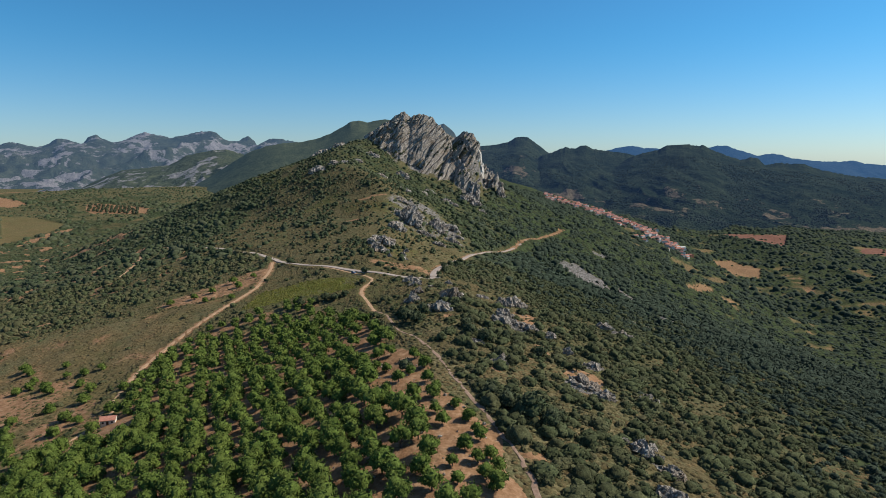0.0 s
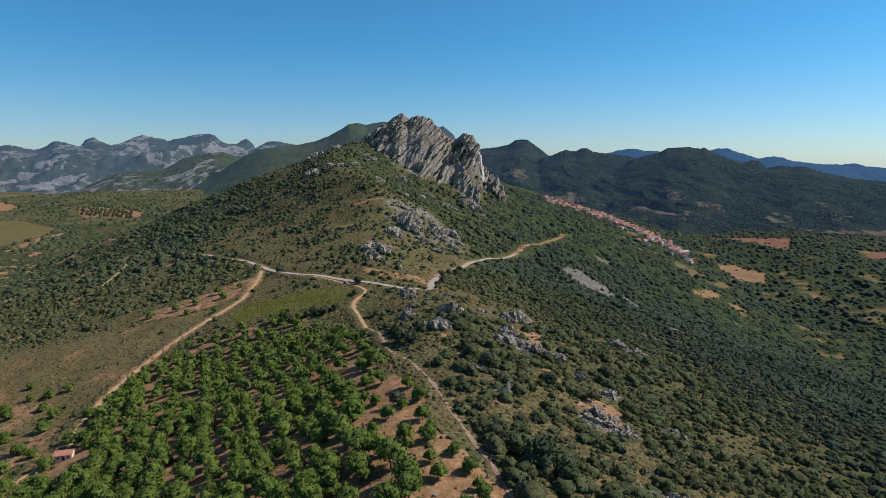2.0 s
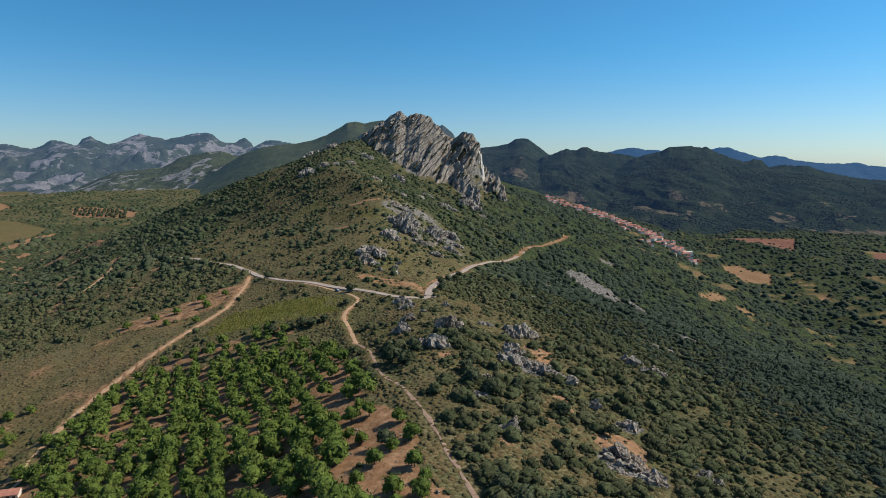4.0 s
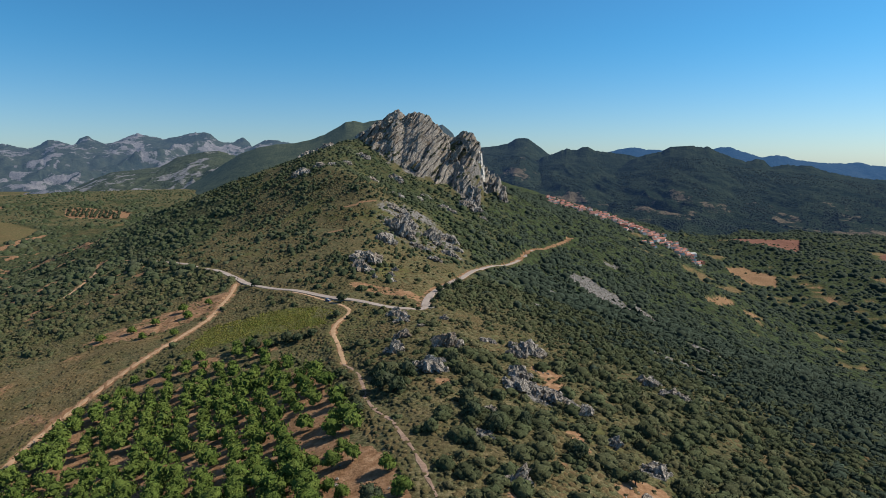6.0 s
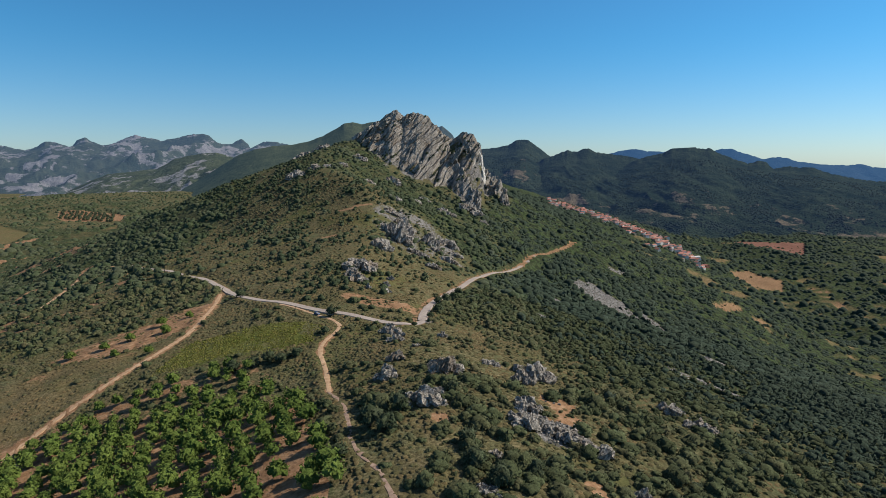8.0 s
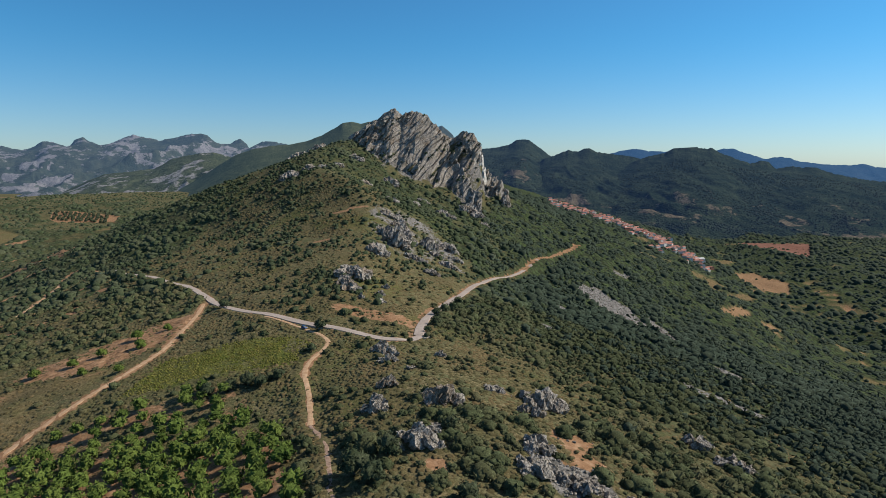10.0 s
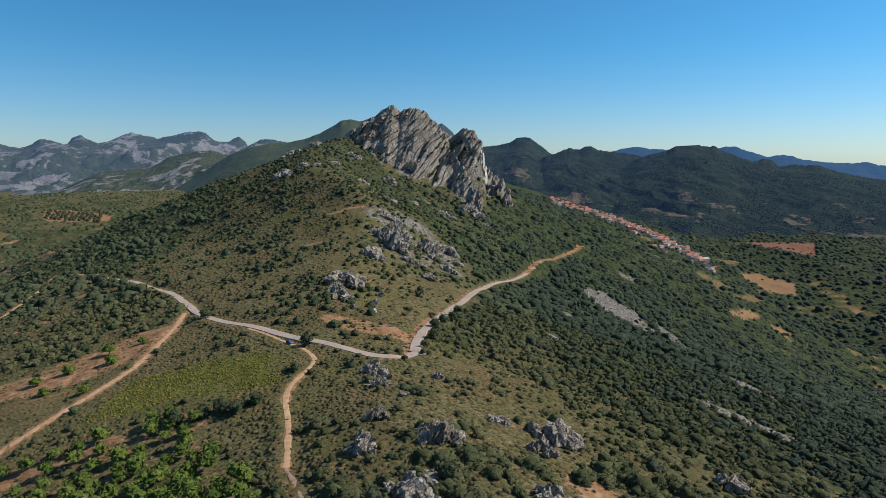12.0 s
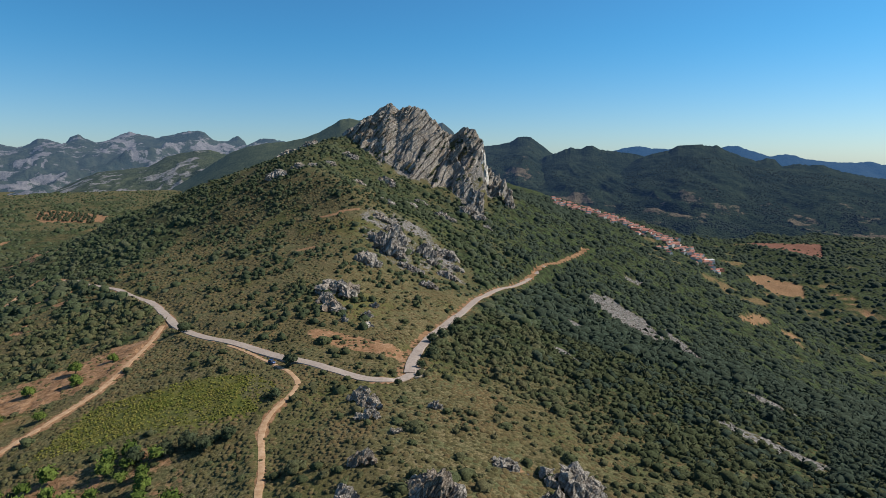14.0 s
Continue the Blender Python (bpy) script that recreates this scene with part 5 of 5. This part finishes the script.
def orchard():
    rng = np.random.default_rng(4)
    c, s = math.cos(0.42), math.sin(0.42)
    spots = []
    for i in range(-60, 60):
        for j in range(-60, 60):
            u, v = i * 7.5 + rng.uniform(-2.3, 2.3), j * 7.9 + rng.uniform(-2.0, 2.0)
            x, y = -80 + u * c - v * s, 240 + u * s + v * c
            if not inside(np.array([x]), np.array([y]), ORCHARD)[0] or way_distance(np.array([x]), np.array([y]))[0] < 2.5 or y < 125 or math.hypot(x + 156, y - 243) < 12 or (abs(x + 150) < 9 and 220 < y < 246) or (abs(x + 152) < 7 and 222 < y < 246):
                continue
            near_path = np.interp(y, (105, 163, 194, 239, 265, 326), (20, 12, -7, -20, -35, -58)) - x
            if rng.uniform() < (0.15 if y > 345 else 0.28 if near_path < 20 else 0.06):
                continue
            spots.append((x, y, near_path))
    spots.sort(key=lambda p: p[1])
    kinds = [chestnut_tree(20 + k, pose(spots[k][0], spots[k][1], gz(*spots[k][:2])), 3.2 + 0.3 * (k % 3), "leafy green orchard chestnut tree on bare reddish earth") for k in range(5)]
    for k, (x, y, edge) in enumerate(spots[5:300]):
        size = rng.uniform(0.8, 1.2) * (0.66 if edge < 22 else 0.85 if y > 345 else 1.0)
        m = pose(x, y, gz(x, y), 0, 0, rng.uniform(0, 360)) @ Matrix.Scale(size, 4)
        copy = copy_thing(kinds[k % 5], m)
    rest = np.array([p[:2] for p in spots[300:]])
    if len(rest):
        shapes = [leafy_crown(np.random.default_rng(40 + k), 1.0, False)[:2] for k in range(4)]
        size = rng.uniform(2.6, 3.7, len(rest)) * np.where(rest[:, 1] > 345, 0.85, 1.0)
        scatter("orchard_rows", rest[:, 0], rest[:, 1], size, np.c_[rng.uniform(size=len(rest)), 0.6 * rng.uniform(size=len(rest))], shapes, CHESTNUT, "rows of leafy green chestnut trees on reddish earth", rng, sink=-0.35)


orchard()


# ---- buildings, car and single trees ----
def gable_house(name, m, w, d, h, rise, wall_mat, roof_mat, label, category, group="", openings=False, chimney=False):
    """A small house with a two-pitched tile roof whose eaves stand out."""
    ob = thing(name, m, label, category, group)
    bm = bmesh.new()
    vs = [bm.verts.new(p) for p in ((-w / 2, -d / 2, -3), (w / 2, -d / 2, -3), (w / 2, d / 2, -3), (-w / 2, d / 2, -3), (-w / 2, -d / 2, h), (w / 2, -d / 2, h), (w / 2, d / 2, h), (-w / 2, d / 2, h), (-w / 2, 0, h + rise), (w / 2, 0, h + rise))]
    for q in ((0, 1, 5, 4), (2, 3, 7, 6), (1, 2, 6, 9, 5), (3, 0, 4, 8, 7), (0, 3, 2, 1), (4, 5, 9, 8), (6, 7, 8, 9)):
        bm.faces.new([vs[i] for i in q])
    part("wall", bm, wall_mat, ob)
    bm = bmesh.new()
    o, k, t = 0.35, rise / (d / 2), 0.18
    for side in (-1, 1):
        e = side * (d / 2 + o)
        ring = [(-w / 2 - o, e, h - k * o + 0.03), (w / 2 + o, e, h - k * o + 0.03), (w / 2 + o, 0, h + rise + 0.03), (-w / 2 - o, 0, h + rise + 0.03)]
        lo = [bm.verts.new(p) for p in ring]
        hi = [bm.verts.new((p[0], p[1], p[2] + t)) for p in ring]
        for q in (lo[::-1], hi, *[[lo[i], lo[(i + 1) % 4], hi[(i + 1) % 4], hi[i]] for i in range(4)]):
            bm.faces.new(q)
    bmesh.ops.recalc_face_normals(bm, faces=bm.faces)
    roof = part("roof", bm, roof_mat, ob)
    if chimney:
        bm = bmesh.new()
        box(bm, w * 0.2, -0.3, h + rise * 0.4, w * 0.2 + 0.6, 0.3, h + rise + 0.9)
        part("chimney", bm, wall_mat, roof)
    if openings:
        bm = bmesh.new()
        box(bm, -0.5, -d / 2 - 0.06, 0.02, 0.5, -d / 2 + 0.05, 2.0)
        part("door", bm, DARK_WOOD, ob, "dark weathered wooden door")
        for x in (-w * 0.3, w * 0.3):
            bm = bmesh.new()
            box(bm, x - 0.4, -d / 2 - 0.05, 1.0, x + 0.4, -d / 2 + 0.05, 1.8)
            part("window", bm, DARK_GLASS, ob, "small dark window")
    return ob


WHITE_WALL = plain("lime_wash", (0.74, 0.7, 0.63), 0.9)
OCHRE_WALL = plain("ochre_plaster", (0.5, 0.38, 0.27), 0.9)
BRICK_WALL = plain("brick_wall", (0.36, 0.17, 0.11), 0.9)
TILE_RED = plain("clay_tiles", (0.43, 0.17, 0.125), 0.85, wear=0.4, scale=1.2)
TILE_ORANGE = plain("orange_clay_tiles", (0.5, 0.225, 0.16), 0.85, wear=0.35, scale=1.2)
TILE_BROWN = plain("old_clay_tiles", (0.32, 0.15, 0.12), 0.85, wear=0.4, scale=1.2)
DARK_WOOD = plain("dark_wood", (0.09, 0.06, 0.04), 0.8)
DARK_GLASS = plain("dark_glass", (0.02, 0.025, 0.03), 0.15, 0.0, 0.5)
CAR_PAINT = plain("blue_paint", (0.03, 0.07, 0.2), 0.3, 0.3, 0.5, 0.1)
RUBBER = plain("rubber", (0.02, 0.02, 0.02), 0.85)
STEEL = plain("steel", (0.5, 0.5, 0.5), 0.35, 1.0)
PALE_STONE = earth_material("pale_masonry", (0.34, 0.27, 0.2), (0.47, 0.39, 0.3), (0.58, 0.5, 0.4), 0.9)

gable_house("stone_hut", pose(-157, 246, gz(-157, 246), 0, 0, 18), 6.0, 4.4, 2.4, 1.1, WHITE_WALL, TILE_ORANGE, "small whitewashed hut with an orange tile roof", "hut", openings=True)


def village():
    rng = np.random.default_rng(31)
    line = rounded([(300, 2120), (355, 2190), (410, 2190), (465, 2150), (505, 2070), (545, 1985), (572, 1890), (600, 1810), (622, 1730)], 6.0)
    walls, roofs = (WHITE_WALL, OCHRE_WALL, BRICK_WALL), (TILE_RED, TILE_ORANGE, TILE_BROWN, TILE_RED)
    made, tries = [], 0
    while len(made) < 290 and tries < 12000:
        tries += 1
        i = rng.integers(0, len(line))
        f = i / len(line)
        wide = np.interp(f, (0, 0.25, 0.6, 0.78, 0.82, 0.9, 1.0), (22, 60, 75, 50, 14, 34, 34))
        x, y = line[i] + rng.normal(0, 0.5, 2) * (0.75 * wide, 3.4 * wide)
        if any((x - a) ** 2 + (y - b) ** 2 < 11 ** 2 for a, b in made):
            continue
        made.append((x, y))
        w, d, h = rng.uniform(10, 17), rng.uniform(8, 11), rng.uniform(6, 10)
        wall = walls[rng.choice(3, p=(0.62, 0.28, 0.1))]
        label = {0: "whitewashed village house with a red tile roof", 1: "ochre village house with a clay tile roof", 2: "brick village house with a clay tile roof"}[walls.index(wall)]
        gable_house("village_house", pose(x, y, gz(x, y) + 0.5, 0, 0, 25 + rng.normal(0, 14) + 90 * (rng.uniform() < 0.3)), w, d, h, 1.9, wall, roofs[rng.integers(0, 4)], label, "house", "village houses", chimney=rng.uniform() < 0.3)
    gable_house("village_house", pose(628, 1722, gz(628, 1722) + 2, 0, 0, 20), 34, 14, 8, 2.2, WHITE_WALL, plain("pale_sheet_roof", (0.6, 0.58, 0.55), 0.6), "long white building at the edge of the village", "house", "village houses")


village()


def hatchback(m):
    car = thing("car", m, "small dark blue hatchback car parked on the track", "car")
    bm = bmesh.new()
    box(bm, -2.0, -0.85, 0.3, 2.0, 0.85, 0.95, bevel=0.18)
    body = part("body", bm, CAR_PAINT, car)
    bm = bmesh.new()
    vs = box(bm, -1.75, -0.74, 0.93, 0.75, 0.74, 1.5)
    for v in vs:
        if v.co.z > 1.4:
            v.co.x = v.co.x * 0.72 - 0.15
            v.co.y *= 0.86
    part("window", bm, DARK_GLASS, car, "dark tinted cabin glass")
    bm = bmesh.new()
    box(bm, -1.4, -0.64, 1.49, 0.42, 0.64, 1.55, bevel=0.03)
    part("roof", bm, CAR_PAINT, car)
    for x in (-1.25, 1.25):
        for y in (-0.8, 0.8):
            bm = bmesh.new()
            bmesh.ops.create_cone(bm, cap_ends=True, segments=16, radius1=0.32, radius2=0.32, depth=0.2, matrix=Matrix.Translation((x, y, 0.32)) @ Matrix.Rotation(radians(90), 4, "X"))
            tyre = part("wheel", bm, RUBBER, car)
            bm = bmesh.new()
            bmesh.ops.create_cone(bm, cap_ends=True, segments=12, radius1=0.19, radius2=0.19, depth=0.04, matrix=Matrix.Translation((x, y * 1.13, 0.32)) @ Matrix.Rotation(radians(90), 4, "X"))
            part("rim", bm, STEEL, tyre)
    for y in (-0.6, 0.6):
        bm = bmesh.new()
        box(bm, 1.93, y - 0.16, 0.66, 2.02, y + 0.16, 0.8)
        part("headlight", bm, plain("lamp_glass", (0.8, 0.8, 0.78), 0.2), car)
    return car


hatchback(pose(-84, 451.5, gz(-84, 451.5) + 0.2, 0, 0, -38))


def parapet():
    wall = thing("parapet", pose(-17, 440, gz(-17, 440)), "low curved pale masonry parapet at the road bend", "wall")
    for k in range(7):
        a = radians(-75 + k * 22)
        x, y = -19.5 + 4.2 * math.cos(a), 443 + 6.0 * math.sin(a)
        bm = bmesh.new()
        box(bm, -0.3, -0.75, -0.6, 0.3, 0.75, 0.75, bevel=0.06)
        ob = part("wall_block", bm, PALE_STONE, wall)
        ob.matrix_basis = pose(-17, 440, gz(-17, 440)).inverted() @ pose(x, y, gz(x, y), 0, 0, math.degrees(a))


parapet()


def broad_tree(name, seed, x, y, radius, leaves, label, group, tall=1.0):
    rng = np.random.default_rng(seed)
    tree = thing(name, pose(x, y, gz(x, y)), label, "tree", group)
    bm = bmesh.new()
    tube(bm, (0, 0, -0.4), (0, 0, 0.8 * radius), 0.09 * radius, 0.06 * radius)
    for a in np.arange(3) * 2.1 + rng.uniform(0, 2):
        tube(bm, (0, 0, 0.5 * radius), (math.cos(a) * radius * 0.4, math.sin(a) * radius * 0.4, 0.95 * radius), 0.05 * radius, 0.02 * radius, 5)
    part("trunk", bm, BARK, tree)
    v, f, c = leafy_crown(rng, radius)
    v = v * (1, 1, tall) + (0, 0, 0.5 * radius * tall)
    crown = new("crown", mesh_from("crown", v, f, leaves, {"tint": c}, True))
    crown.parent = tree
    return tree


OAKS = [(-74.5, 448, 3.4), (-70.5, 413, 2.6), (-15, 496, 3.0), (-17.5, 452, 2.2), (-25, 425, 1.6), (-150, 507, 3.4), (22, 181, 5.2), (15, 186, 3.6), (10, 192, 3.0), (28, 176, 3.8), (-21, 216, 3.0), (-34, 272, 2.4), (-84, 381, 3.0), (-90, 383, 3.4), (-97, 381, 3.0), (-106, 378, 3.2), (-78, 386, 2.6), (-20, 297, 3.6), (-28, 290, 4.2), (-22, 284, 3.4), (4, 262, 3.4), (10, 254, 3.6), (2, 276, 3.0), (20, 262, 2.8), (-3, 312, 2.6), (34, 248, 2.8), (48, 240, 2.4), (-14, 470, 3.2), (-10, 505, 3.6), (-5, 520, 3.4), (-2, 540, 3.2)]
for k, (x, y, r) in enumerate(OAKS):
    broad_tree("holm_oak", 500 + k, x, y, r, OAK, "rounded dark evergreen oak standing among heath", "single oaks")
WEST_TREES = [(-176, 455, 3.0), (-186, 470, 3.4), (-195, 450, 3.0), (-172, 478, 2.6), (-205, 440, 2.8), (-168, 420, 2.4), (-220, 432, 3.0), (-190, 425, 2.4), (-200, 300, 3.0), (-212, 310, 2.6), (-225, 302, 3.2), (-192, 282, 3.4), (-205, 275, 3.0), (-215, 262, 3.0), (-185, 258, 3.0), (-180, 242, 3.0), (-200, 240, 3.4), (-188, 225, 3.4), (-205, 212, 3.2), (-222, 230, 2.8), (-235, 275, 2.6), (-245, 315, 2.8), (-255, 290, 2.4), (-185, 205, 3.4), (-147, 256, 3.0), (-166, 262, 2.8), (-260, 335, 3.0), (-240, 340, 2.4), (-188, 260, 2.3), (-176, 253, 2.5), (-161, 240, 3.2), (-176, 291, 2.9), (-151, 251, 2.3), (-249, 310, 2.7), (-233, 311, 2.8), (-229, 324, 2.4), (-176, 212, 3.1), (-161, 205, 2.3), (-148, 199, 2.7), (-141, 201, 2.8), (-125, 187, 2.7), (-160, 195, 2.9), (-145, 189, 3.1), (-130, 181, 3.3), (-248, 323, 2.5), (-152, 221, 3.0), (-204, 235, 3.0), (-186, 208, 2.6), (-210, 252, 2.2), (-268, 343, 3.4), (-219, 325, 2.6), (-212, 330, 2.6)]
for k, (x, y, r) in enumerate(WEST_TREES):
    broad_tree("orchard_tree", 600 + k, x, y, r, CHESTNUT, "bushy green fruit tree on dry earth", "terrace trees")


def olive_grove():
    rng = np.random.default_rng(9)
    first = broad_tree("olive_tree", 700, -1062, 1658, 4.6, OLIVE, "round olive tree in a planted grove", "olive grove")
    for i in range(12):
        for j in range(5):
            if i + j == 0 or rng.uniform() < 0.08:
                continue
            x, y = -1062 + i * 15 - j * 11 + rng.uniform(-2, 2), 1658 - i * 4 + j * 21 + rng.uniform(-2, 2)
            copy_thing(first, pose(x, y, gz(x, y), 0, 0, rng.uniform(0, 360)) @ Matrix.Scale(rng.uniform(0.85, 1.15), 4))


olive_grove()
